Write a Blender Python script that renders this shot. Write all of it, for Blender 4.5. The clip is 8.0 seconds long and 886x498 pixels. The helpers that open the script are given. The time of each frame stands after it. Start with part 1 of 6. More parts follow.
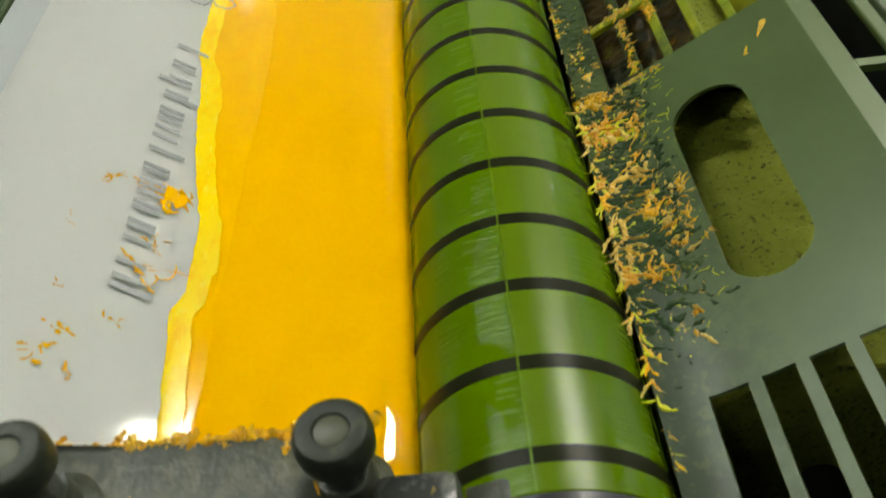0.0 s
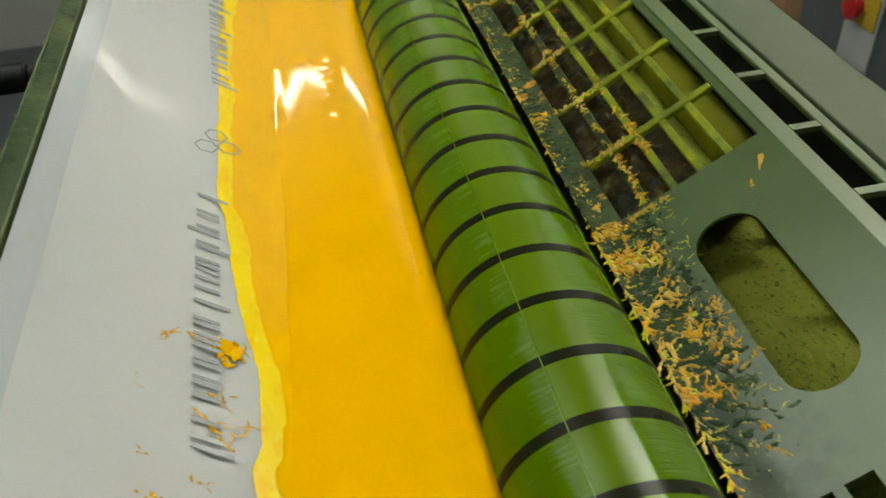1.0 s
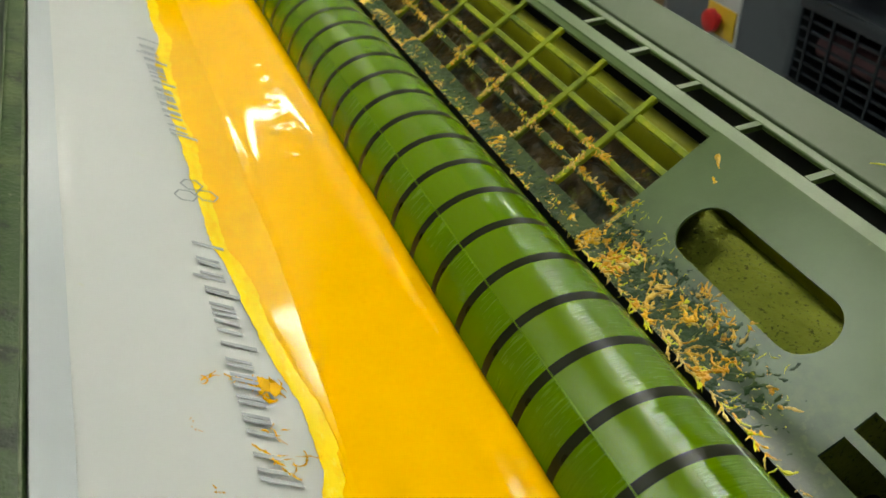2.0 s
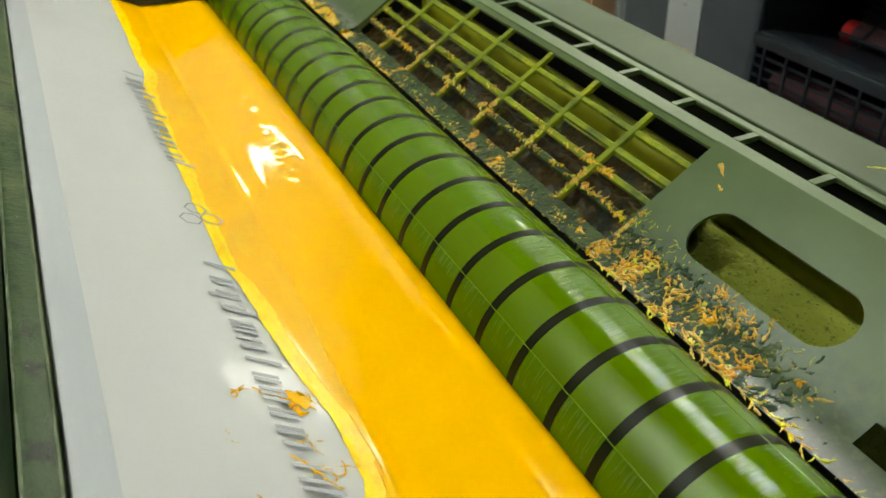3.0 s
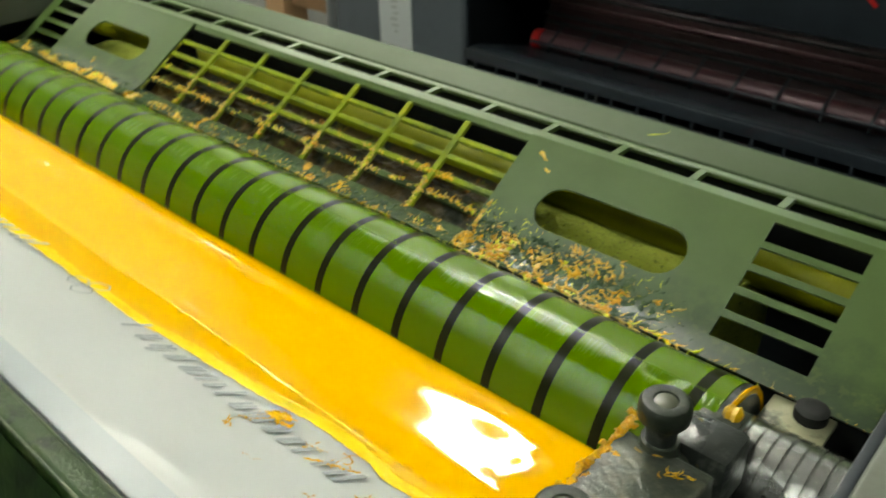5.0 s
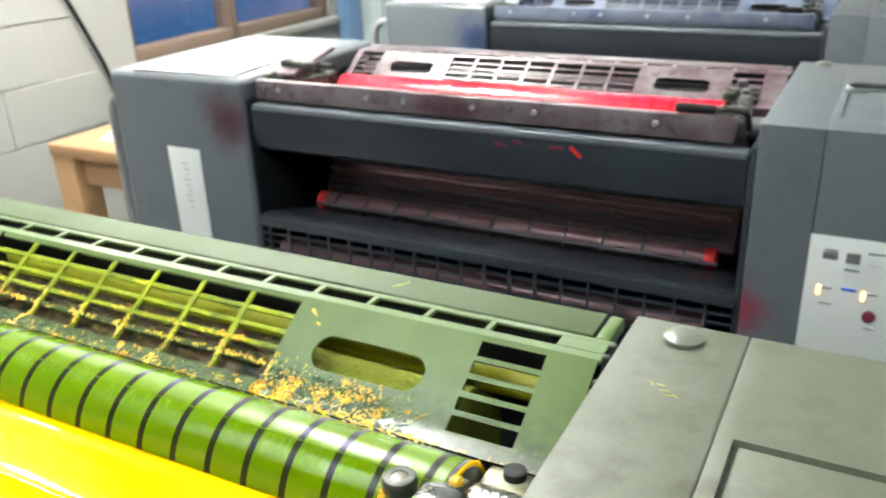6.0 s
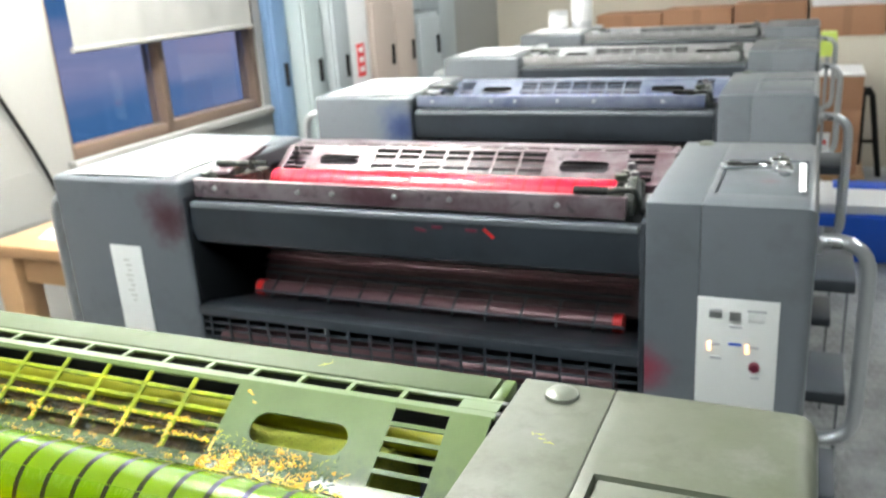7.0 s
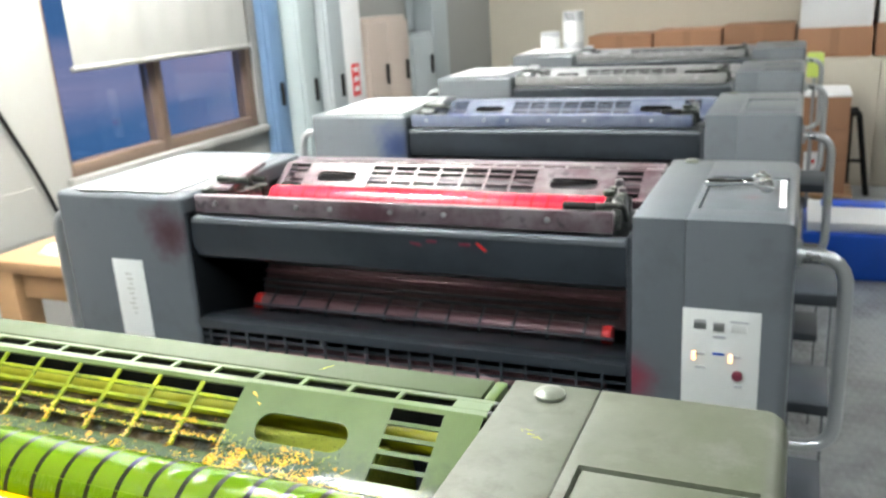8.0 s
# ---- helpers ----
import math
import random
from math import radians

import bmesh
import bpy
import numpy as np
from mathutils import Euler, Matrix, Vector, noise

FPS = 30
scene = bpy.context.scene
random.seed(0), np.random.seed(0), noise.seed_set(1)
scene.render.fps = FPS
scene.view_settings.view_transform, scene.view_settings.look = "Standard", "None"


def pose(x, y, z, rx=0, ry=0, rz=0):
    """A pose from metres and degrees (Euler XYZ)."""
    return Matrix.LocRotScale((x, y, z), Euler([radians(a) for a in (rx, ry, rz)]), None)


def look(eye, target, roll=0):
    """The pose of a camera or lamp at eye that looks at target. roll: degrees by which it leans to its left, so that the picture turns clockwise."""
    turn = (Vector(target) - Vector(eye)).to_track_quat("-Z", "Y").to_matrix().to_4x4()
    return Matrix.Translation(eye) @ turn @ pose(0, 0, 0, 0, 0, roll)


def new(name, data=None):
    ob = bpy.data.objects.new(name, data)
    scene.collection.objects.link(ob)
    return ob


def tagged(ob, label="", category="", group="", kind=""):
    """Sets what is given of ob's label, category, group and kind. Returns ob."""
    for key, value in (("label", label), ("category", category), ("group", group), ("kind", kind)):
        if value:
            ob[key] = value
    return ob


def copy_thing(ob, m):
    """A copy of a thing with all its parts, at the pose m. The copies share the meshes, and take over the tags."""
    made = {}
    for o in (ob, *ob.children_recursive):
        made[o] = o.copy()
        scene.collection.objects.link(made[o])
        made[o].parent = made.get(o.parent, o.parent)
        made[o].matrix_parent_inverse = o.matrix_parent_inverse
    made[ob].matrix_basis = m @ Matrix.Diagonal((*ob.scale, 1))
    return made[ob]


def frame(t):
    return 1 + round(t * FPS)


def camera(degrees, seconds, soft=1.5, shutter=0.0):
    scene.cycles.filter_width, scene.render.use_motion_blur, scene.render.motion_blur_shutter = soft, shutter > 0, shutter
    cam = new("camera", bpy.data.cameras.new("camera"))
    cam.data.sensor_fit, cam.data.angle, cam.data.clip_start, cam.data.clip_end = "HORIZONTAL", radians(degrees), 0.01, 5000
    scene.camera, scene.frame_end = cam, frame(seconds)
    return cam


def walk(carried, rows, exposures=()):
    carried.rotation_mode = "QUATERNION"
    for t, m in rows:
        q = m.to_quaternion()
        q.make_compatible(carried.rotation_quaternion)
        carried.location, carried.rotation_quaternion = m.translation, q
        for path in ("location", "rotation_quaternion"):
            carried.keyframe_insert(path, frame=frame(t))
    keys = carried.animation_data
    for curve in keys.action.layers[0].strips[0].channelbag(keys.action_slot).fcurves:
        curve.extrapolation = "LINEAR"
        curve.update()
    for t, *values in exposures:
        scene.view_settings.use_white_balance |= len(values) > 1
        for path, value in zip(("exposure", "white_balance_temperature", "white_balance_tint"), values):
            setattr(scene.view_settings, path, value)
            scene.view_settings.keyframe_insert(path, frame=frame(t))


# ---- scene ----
cam = camera(55.74, 8.0, shutter=0.3)
# a small lens focused on the fountain
cam.data.dof.use_dof = True
cam.data.dof.focus_distance = 0.37
cam.data.dof.aperture_fstop = 19
PATH = [
    (0, (0.4844, -0.0115, 0.2516), (-0.2188, -0.0426, -0.4588), -7.83),
    (0.5, (0.4789, -0.0348, 0.2700), (-0.2611, 0.0198, -0.4004), -6.42),
    (1, (0.4778, -0.0765, 0.2770), (-0.2884, 0.0448, -0.3541), -3.70),
    (1.5, (0.4797, -0.1201, 0.2846), (-0.2990, 0.0464, -0.3202), -4.34),
    (2, (0.4815, -0.1373, 0.2897), (-0.2650, 0.1331, -0.3184), -3.05),
    (2.2, (0.4805, -0.1441, 0.2900), (-0.2695, 0.1492, -0.3029), -2.71),
    (3.3, (0.4778, -0.1911, 0.2651), (-0.2726, 0.1660, -0.2910), -1.97),
    (3.5, (0.4757, -0.2085, 0.2592), (-0.2687, 0.1647, -0.2944), -1.79),
    (4, (0.4741, -0.2385, 0.2619), (-0.2435, 0.1901, -0.2870), -1.74),
    (4.2, (0.4670, -0.2475, 0.2614), (-0.2339, 0.2079, -0.2876), -1.71),
    (5.3, (0.4728, -0.2943, 0.3247), (-0.0566, 0.3883, -0.1791), -1.36),
    (5.5, (0.4993, -0.3113, 0.3436), (-0.0140, 0.4079, -0.1248), -1.41),
    (6, (0.5730, -0.3598, 0.3708), (0.1346, 0.4486, -0.0221), -2.23),
    (6.5, (0.6215, -0.3948, 0.3912), (0.2144, 0.4411, 0.0230), -3.67),
    (7, (0.6462, -0.4376, 0.4181), (0.2569, 0.4285, 0.1044), -3.79),
    (7.5, (0.6589, -0.4661, 0.4269), (0.2744, 0.4073, 0.1280), -3.21),
    (8, (0.6632, -0.4803, 0.4240), (0.2797, 0.3956, 0.1311), -3.57),
]
ROWS = [(t, look(e, g, r)) for t, e, g, r in PATH]
EXPOSURES = [(0.0, -0.45, 6950, 5), (0.5, -0.7, 6900, 5), (1.5, -0.5, 6850, 5), (4.2, -0.3, 6850, 3), (5.3, 0.1, 6850, 2), (5.7, 0.75, 6550, 7), (6.0, 1.25, 6400, 10), (6.5, 1.45, 6350, 12), (8.0, 1.35, 6350, 13)]
walk(cam, ROWS, EXPOSURES)

# ---------------------------------------------------------------- sizes
PITCH = 1.0          # distance from printing unit to printing unit
FLOOR = -1.15
CEIL = 1.75
SCREW_X, SCREW_Z = 0.02, 0.070   # thumb screw on the rail
R_ROLL = 0.039       # fountain roller
ROLL_Y, ROLL_Z = 0.0038, 0.0099   # its axis
SLOPE = 0.622        # guard plate: rise per run
FOIL = -0.50         # foil: rise per run
WEST, EAST, NORTH, SOUTH = -1.95, 4.2, 6.85, -3.2

# ---------------------------------------------------------------- world
world = bpy.data.worlds.new("dusk")
scene.world = world
world.use_nodes = True
bg = world.node_tree.nodes["Background"]
bg.inputs[0].default_value = (0.12, 0.19, 0.42, 1)
bg.inputs[1].default_value = 0.35


# ---------------------------------------------------------------- materials
def mat(name, base, rough=0.5, metal=0.0, var=0.15, scale=30.0, bump=0.0, bump_scale=400.0, coat=0.0, stains=(), rvar=0.1, spec=0.5, stretch=(1, 1, 1), rnd=0.0, zone=None, spots=()):
    """Paint, metal or plastic: two scales of colour change, fine relief, stains = (colour, scale, amount, softness)."""
    m = bpy.data.materials.new(name)
    m.use_nodes = True
    nt = m.node_tree
    N, L = nt.nodes, nt.links
    b = N["Principled BSDF"]
    b.inputs["Metallic"].default_value = metal
    b.inputs["Coat Weight"].default_value = coat
    b.inputs["Coat Roughness"].default_value = 0.06
    b.inputs["Specular IOR Level"].default_value = spec
    co = N.new("ShaderNodeTexCoord")
    mp = N.new("ShaderNodeMapping")
    mp.inputs["Scale"].default_value = stretch
    L.new(co.outputs["Object"], mp.inputs["Vector"])

    def noise_tex(s, detail=4.0, rough_=0.6):
        n = N.new("ShaderNodeTexNoise")
        n.inputs["Scale"].default_value = s
        n.inputs["Detail"].default_value = detail
        n.inputs["Roughness"].default_value = rough_
        L.new(mp.outputs["Vector"], n.inputs["Vector"])
        return n

    big, fine = noise_tex(scale * 0.25), noise_tex(scale * 5)
    mix = N.new("ShaderNodeMix")
    mix.data_type = "RGBA"
    mix.inputs["A"].default_value = (*[c * (1 - var) for c in base], 1)
    mix.inputs["B"].default_value = (*[min(1, c * (1 + var)) for c in base], 1)
    add = N.new("ShaderNodeMath")
    add.operation = "MULTIPLY_ADD"
    add.inputs[1].default_value = 0.4
    L.new(fine.outputs["Fac"], add.inputs[0])
    hb = N.new("ShaderNodeMath")
    hb.operation = "MULTIPLY"
    hb.inputs[1].default_value = 0.6
    L.new(big.outputs["Fac"], hb.inputs[0])
    L.new(hb.outputs[0], add.inputs[2])
    L.new(add.outputs[0], mix.inputs["Factor"])
    col = mix.outputs["Result"]
    for i, (sc, ssc, amount, soft) in enumerate(stains):
        n = noise_tex(ssc, 6.0, 0.65)
        r = N.new("ShaderNodeMapRange")
        r.inputs["From Min"].default_value = 1 - amount - soft
        r.inputs["From Max"].default_value = 1 - amount + soft
        off = N.new("ShaderNodeVectorMath")
        off.operation = "ADD"
        off.inputs[1].default_value = (3.7 * i + 1.3, 1.1 * i, 2.9 * i)
        L.new(mp.outputs["Vector"], off.inputs[0])
        L.new(off.outputs[0], n.inputs["Vector"])
        L.new(n.outputs["Fac"], r.inputs["Value"])
        mx = N.new("ShaderNodeMix")
        mx.data_type = "RGBA"
        L.new(r.outputs["Result"], mx.inputs["Factor"])
        L.new(col, mx.inputs["A"])
        mx.inputs["B"].default_value = (*sc, 1)
        col = mx.outputs["Result"]
    if zone:
        # a ragged dirty border: (axis, from, to, colour, colour of the flecks)
        axis, z0, z1, zc, zf = zone
        sep = N.new("ShaderNodeSeparateXYZ")
        L.new(co.outputs["Object"], sep.inputs[0])
        n1 = noise_tex(70, 6.0, 0.7)
        ad = N.new("ShaderNodeMath")
        ad.operation = "MULTIPLY_ADD"
        ad.inputs[1].default_value = abs(z1 - z0) * 1.6
        L.new(n1.outputs["Fac"], ad.inputs[0])
        L.new(sep.outputs[axis], ad.inputs[2])
        r = N.new("ShaderNodeMapRange")
        r.inputs["From Min"].default_value, r.inputs["From Max"].default_value = z0 + abs(z1 - z0) * 0.8, z1 + abs(z1 - z0) * 0.8
        r.inputs["To Min"].default_value, r.inputs["To Max"].default_value = 1.0, 0.0
        L.new(ad.outputs[0], r.inputs["Value"])
        n2 = noise_tex(210, 4.0, 0.6)
        r2 = N.new("ShaderNodeMapRange")
        r2.inputs["From Min"].default_value, r2.inputs["From Max"].default_value = 0.55, 0.62
        L.new(n2.outputs["Fac"], r2.inputs["Value"])
        m2 = N.new("ShaderNodeMix")
        m2.data_type = "RGBA"
        m2.inputs["A"].default_value, m2.inputs["B"].default_value = (*zc, 1), (*zf, 1)
        L.new(r2.outputs["Result"], m2.inputs["Factor"])
        m3 = N.new("ShaderNodeMix")
        m3.data_type = "RGBA"
        L.new(r.outputs["Result"], m3.inputs["Factor"])
        L.new(col, m3.inputs["A"])
        L.new(m2.outputs["Result"], m3.inputs["B"])
        col = m3.outputs["Result"]
    for cx_, cy_, cz_, rad, sc in spots:
        # a smudge of ink rubbed on by hand
        dn = N.new("ShaderNodeVectorMath")
        dn.operation = "DISTANCE"
        dn.inputs[1].default_value = (cx_, cy_, cz_)
        L.new(co.outputs["Object"], dn.inputs[0])
        n1 = noise_tex(26, 5.0, 0.6)
        ad = N.new("ShaderNodeMath")
        ad.operation = "MULTIPLY_ADD"
        ad.inputs[1].default_value = rad * 1.3
        L.new(n1.outputs["Fac"], ad.inputs[0])
        L.new(dn.outputs["Value"], ad.inputs[2])
        r = N.new("ShaderNodeMapRange")
        r.inputs["From Min"].default_value, r.inputs["From Max"].default_value = rad * 0.75, rad * 1.65
        r.inputs["To Min"].default_value, r.inputs["To Max"].default_value = 0.85, 0.0
        L.new(ad.outputs[0], r.inputs["Value"])
        m3 = N.new("ShaderNodeMix")
        m3.data_type = "RGBA"
        L.new(r.outputs["Result"], m3.inputs["Factor"])
        L.new(col, m3.inputs["A"])
        m3.inputs["B"].default_value = (*sc, 1)
        col = m3.outputs["Result"]
    if rnd:
        oi = N.new("ShaderNodeObjectInfo")
        hs = N.new("ShaderNodeHueSaturation")
        mr = N.new("ShaderNodeMapRange")
        mr.inputs["To Min"].default_value, mr.inputs["To Max"].default_value = 1 - rnd, 1 + rnd
        L.new(oi.outputs["Random"], mr.inputs["Value"])
        L.new(mr.outputs["Result"], hs.inputs["Value"])
        L.new(col, hs.inputs["Color"])
        col = hs.outputs["Color"]
    L.new(col, b.inputs["Base Color"])
    rr = N.new("ShaderNodeMapRange")
    rr.inputs["To Min"].default_value, rr.inputs["To Max"].default_value = max(0.02, rough - rvar), min(1, rough + rvar)
    L.new(big.outputs["Fac"], rr.inputs["Value"])
    L.new(rr.outputs["Result"], b.inputs["Roughness"])
    if bump:
        bt = noise_tex(bump_scale, 3.0)
        bn = N.new("ShaderNodeBump")
        bn.inputs["Strength"].default_value = 1.0
        bn.inputs["Distance"].default_value = bump
        L.new(bt.outputs["Fac"], bn.inputs["Height"])
        L.new(bn.outputs["Normal"], b.inputs["Normal"])
    return m


def glow(name, color, strength):
    m = bpy.data.materials.new(name)
    m.use_nodes = True
    b = m.node_tree.nodes["Principled BSDF"]
    b.inputs["Base Color"].default_value = (0.8, 0.8, 0.8, 1)
    b.inputs["Emission Color"].default_value = (*color, 1)
    b.inputs["Emission Strength"].default_value = strength
    return m


def film(name, base, dull):
    """Ink film on a turning roller: five fields a turn, each half dull and stippled, half glossy with fine rings."""
    m = bpy.data.materials.new(name)
    m.use_nodes = True
    nt = m.node_tree
    N, L = nt.nodes, nt.links
    b = N["Principled BSDF"]
    co = N.new("ShaderNodeTexCoord")
    sp = N.new("ShaderNodeSeparateXYZ")
    L.new(co.outputs["Object"], sp.inputs[0])

    def op(kind, a, c=None, d=None):
        n = N.new("ShaderNodeMath")
        n.operation = kind
        for i, v in enumerate((a, c, d)):
            if v is None:
                continue
            if isinstance(v, (int, float)):
                n.inputs[i].default_value = v
            else:
                L.new(v, n.inputs[i])
        return n.outputs[0]

    ang = op("ARCTAN2", sp.outputs["Y"], sp.outputs["Z"])
    turn = op("MULTIPLY", ang, 5 / (2 * math.pi))
    fld = op("FRACT", op("ADD", turn, 10.0))
    ring = N.new("ShaderNodeTexNoise")
    ring.inputs["Scale"].default_value = 1.0
    ring.inputs["Detail"].default_value = 3.0
    cx = N.new("ShaderNodeCombineXYZ")
    L.new(op("MULTIPLY", sp.outputs["X"], 750.0), cx.inputs[0])
    L.new(op("MULTIPLY", ang, 2.2), cx.inputs[1])
    L.new(cx.outputs[0], ring.inputs["Vector"])
    patch = N.new("ShaderNodeTexNoise")
    patch.inputs["Scale"].default_value = 22.0
    patch.inputs["Detail"].default_value = 2.0
    L.new(co.outputs["Object"], patch.inputs["Vector"])
    stip = N.new("ShaderNodeTexNoise")
    stip.inputs["Scale"].default_value = 1500.0
    stip.inputs["Detail"].default_value = 2.0
    L.new(co.outputs["Object"], stip.inputs["Vector"])
    # 1 inside the dull part of a field
    wob = op("MULTIPLY_ADD", patch.outputs["Fac"], 0.05, fld)
    is_dull = op("MULTIPLY", op("LESS_THAN", wob, 0.47), op("GREATER_THAN", fld, 0.008))
    gloss_part = op("SUBTRACT", 1.0, is_dull)
    rings = op("MULTIPLY", op("MULTIPLY", ring.outputs["Fac"], gloss_part), op("GREATER_THAN", patch.outputs["Fac"], 0.40))
    near_ridge = op("MULTIPLY", op("MULTIPLY", op("GREATER_THAN", ring.outputs["Fac"], 0.57), op("GREATER_THAN", op("MULTIPLY_ADD", patch.outputs["Fac"], 0.5, fld), 1.02)), 0.5)
    height = op("ADD", op("MULTIPLY", op("ADD", rings, near_ridge), 0.0007), op("MULTIPLY", op("MULTIPLY", stip.outputs["Fac"], is_dull), 0.00011))
    bn = N.new("ShaderNodeBump")
    bn.inputs["Strength"].default_value = 0.55
    bn.inputs["Distance"].default_value = 1.0
    L.new(height, bn.inputs["Height"])
    L.new(bn.outputs["Normal"], b.inputs["Normal"])
    L.new(op("ADD", op("MULTIPLY_ADD", is_dull, 0.20, 0.07), op("MULTIPLY", near_ridge, 0.2)), b.inputs["Roughness"])
    mix = N.new("ShaderNodeMix")
    mix.data_type = "RGBA"
    mix.inputs["A"].default_value = (*base, 1)
    mix.inputs["B"].default_value = (*dull, 1)
    L.new(op("MULTIPLY_ADD", is_dull, 0.6, op("MULTIPLY", patch.outputs["Fac"], 0.3)), mix.inputs["Factor"])
    # glints on the fine rings, painted as paler streaks near each ridge
    torn = N.new("ShaderNodeMix")
    torn.data_type = "RGBA"
    L.new(op("MULTIPLY", near_ridge, 0.25), torn.inputs["Factor"])
    L.new(mix.outputs["Result"], torn.inputs["A"])
    torn.inputs["B"].default_value = (*[min(1, c * 1.8 + 0.13) for c in base], 1)
    L.new(torn.outputs["Result"], b.inputs["Base Color"])
    L.new(op("MULTIPLY_ADD", is_dull, 0.06, 0.16), b.inputs["Specular IOR Level"])
    b.inputs["Coat Weight"].default_value = 0.0
    b.inputs["Coat Roughness"].default_value = 0.1
    return m


M = {}
M["wall"] = mat("wall_paint", (0.27, 0.27, 0.255), 0.7, var=0.05, scale=4, bump=0.0006, bump_scale=90)
M["beige"] = mat("beige_paint", (0.50, 0.46, 0.37), 0.6, var=0.06, scale=4)
# unseen ceiling, made dark to keep fill and reflections low
M["ceil"] = mat("ceiling_deck", (0.065, 0.065, 0.065), 0.8, var=0.1, scale=10)
M["white_metal"] = mat("white_lamp_metal", (0.75, 0.75, 0.74), 0.5, var=0.03, scale=10)
M["floor"] = mat("tread_floor", (0.33, 0.345, 0.335), 0.42, var=0.2, scale=8, metal=0.2, stains=(((0.16, 0.16, 0.16), 3, 0.45, 0.12),))
def tread(m):
    """Raised lozenges of a tread plate."""
    N, L = m.node_tree.nodes, m.node_tree.links
    co = N.new("ShaderNodeTexCoord")
    hs = []
    for turn in (45, -45):
        mp = N.new("ShaderNodeMapping")
        mp.inputs["Rotation"].default_value = (0, 0, radians(turn))
        mp.inputs["Scale"].default_value = (42, 14, 1)
        L.new(co.outputs["Object"], mp.inputs[0])
        v = N.new("ShaderNodeTexVoronoi")
        v.inputs["Scale"].default_value = 1.0
        v.inputs["Randomness"].default_value = 0.0
        L.new(mp.outputs[0], v.inputs["Vector"])
        r = N.new("ShaderNodeMapRange")
        r.inputs["From Min"].default_value, r.inputs["From Max"].default_value = 0.42, 0.25
        L.new(v.outputs["Distance"], r.inputs["Value"])
        hs.append(r.outputs["Result"])
    mx = N.new("ShaderNodeMath")
    mx.operation = "MAXIMUM"
    L.new(hs[0], mx.inputs[0])
    L.new(hs[1], mx.inputs[1])
    bn = N.new("ShaderNodeBump")
    bn.inputs["Distance"].default_value = 0.003
    L.new(mx.outputs[0], bn.inputs["Height"])
    L.new(bn.outputs["Normal"], N["Principled BSDF"].inputs["Normal"])


tread(M["floor"])
M["grey"] = mat("grey_enamel", (0.094, 0.108, 0.120), 0.32, spec=0.7, var=0.08, scale=12, bump=0.00004, bump_scale=900, stains=(((0.07, 0.08, 0.086), 9, 0.36, 0.1),))
M["grey_m"] = mat("grey_enamel_red_smudge", (0.094, 0.108, 0.120), 0.32, spec=0.7, var=0.08, scale=12, bump=0.00004, bump_scale=900, stains=(((0.07, 0.08, 0.086), 9, 0.36, 0.1),), spots=((-0.455, -0.256, 0.016, 0.07, (0.05, 0.006, 0.018)), (-0.45, -0.256, 0.012, 0.05, (0.03, 0.003, 0.010)), (0.441, -0.256, -0.18, 0.045, (0.16, 0.01, 0.03)), (0.60, -0.10, 0.09, 0.02, (0.12, 0.04, 0.05)), (0.57, -0.22, 0.06, 0.018, (0.12, 0.03, 0.04))))
M["grey_c"] = mat("grey_enamel_blue_smudge", (0.094, 0.108, 0.120), 0.32, spec=0.7, var=0.08, scale=12, bump=0.00004, bump_scale=900, stains=(((0.07, 0.08, 0.086), 9, 0.36, 0.1),), spots=((-0.45, -0.256, 0.0, 0.08, (0.01, 0.03, 0.11)), (-0.44, -0.256, -0.01, 0.05, (0.004, 0.012, 0.05))))
M["grey_dark"] = mat("dark_enamel", (0.028, 0.035, 0.043), 0.36, spec=0.4, var=0.15, scale=12, bump=0.00004, bump_scale=900, stains=(((0.018, 0.022, 0.027), 7, 0.42, 0.12), ((0.05, 0.022, 0.027), 9, 0.3, 0.08)))
M["grey_pink"] = mat("misted_enamel_red", (0.14, 0.118, 0.128), 0.32, var=0.16, scale=18, stains=(((0.06, 0.028, 0.036), 11, 0.50, 0.1), ((0.032, 0.027, 0.030), 40, 0.38, 0.05)))
M["grey_blue"] = mat("misted_enamel_blue", (0.105, 0.122, 0.165), 0.36, var=0.14, scale=18, stains=(((0.05, 0.065, 0.115), 12, 0.44, 0.1),))
M["grey_pale"] = mat("worn_enamel", (0.2, 0.2, 0.2), 0.36, var=0.12, scale=18, stains=(((0.12, 0.12, 0.12), 14, 0.38, 0.1),))
M["green_plate"] = mat("misted_enamel_green", (0.070, 0.112, 0.030), 0.32, spec=0.45, zone=(1, -0.080, -0.046, (0.022, 0.038, 0.016), (0.05, 0.068, 0.022)), var=0.14, scale=16, bump=0.00006, bump_scale=700, stains=(((0.054, 0.088, 0.020), 9, 0.46, 0.14), ((0.13, 0.165, 0.03), 60, 0.25, 0.05)))
M["green_rear"] = mat("pale_green_enamel", (0.064, 0.088, 0.044), 0.55, spec=0.25, var=0.12, scale=16, bump=0.00005, bump_scale=700, stains=(((0.052, 0.076, 0.030), 9, 0.44, 0.14),))
M["green_bar"] = mat("inky_guard_bar", (0.19, 0.235, 0.006), 0.45, spec=0.2, var=0.3, scale=40, bump=0.0005, bump_scale=300, stains=(((0.33, 0.34, 0.006), 40, 0.38, 0.07), ((0.07, 0.10, 0.012), 30, 0.42, 0.08)))
M["green_dirty"] = mat("caked_dirty_enamel", (0.048, 0.072, 0.020), 0.6, var=0.4, scale=60, bump=0.0012, bump_scale=160, spec=0.15, stains=(((0.020, 0.036, 0.010), 60, 0.48, 0.08), ((0.45, 0.24, 0.02), 90, 0.38, 0.03)))
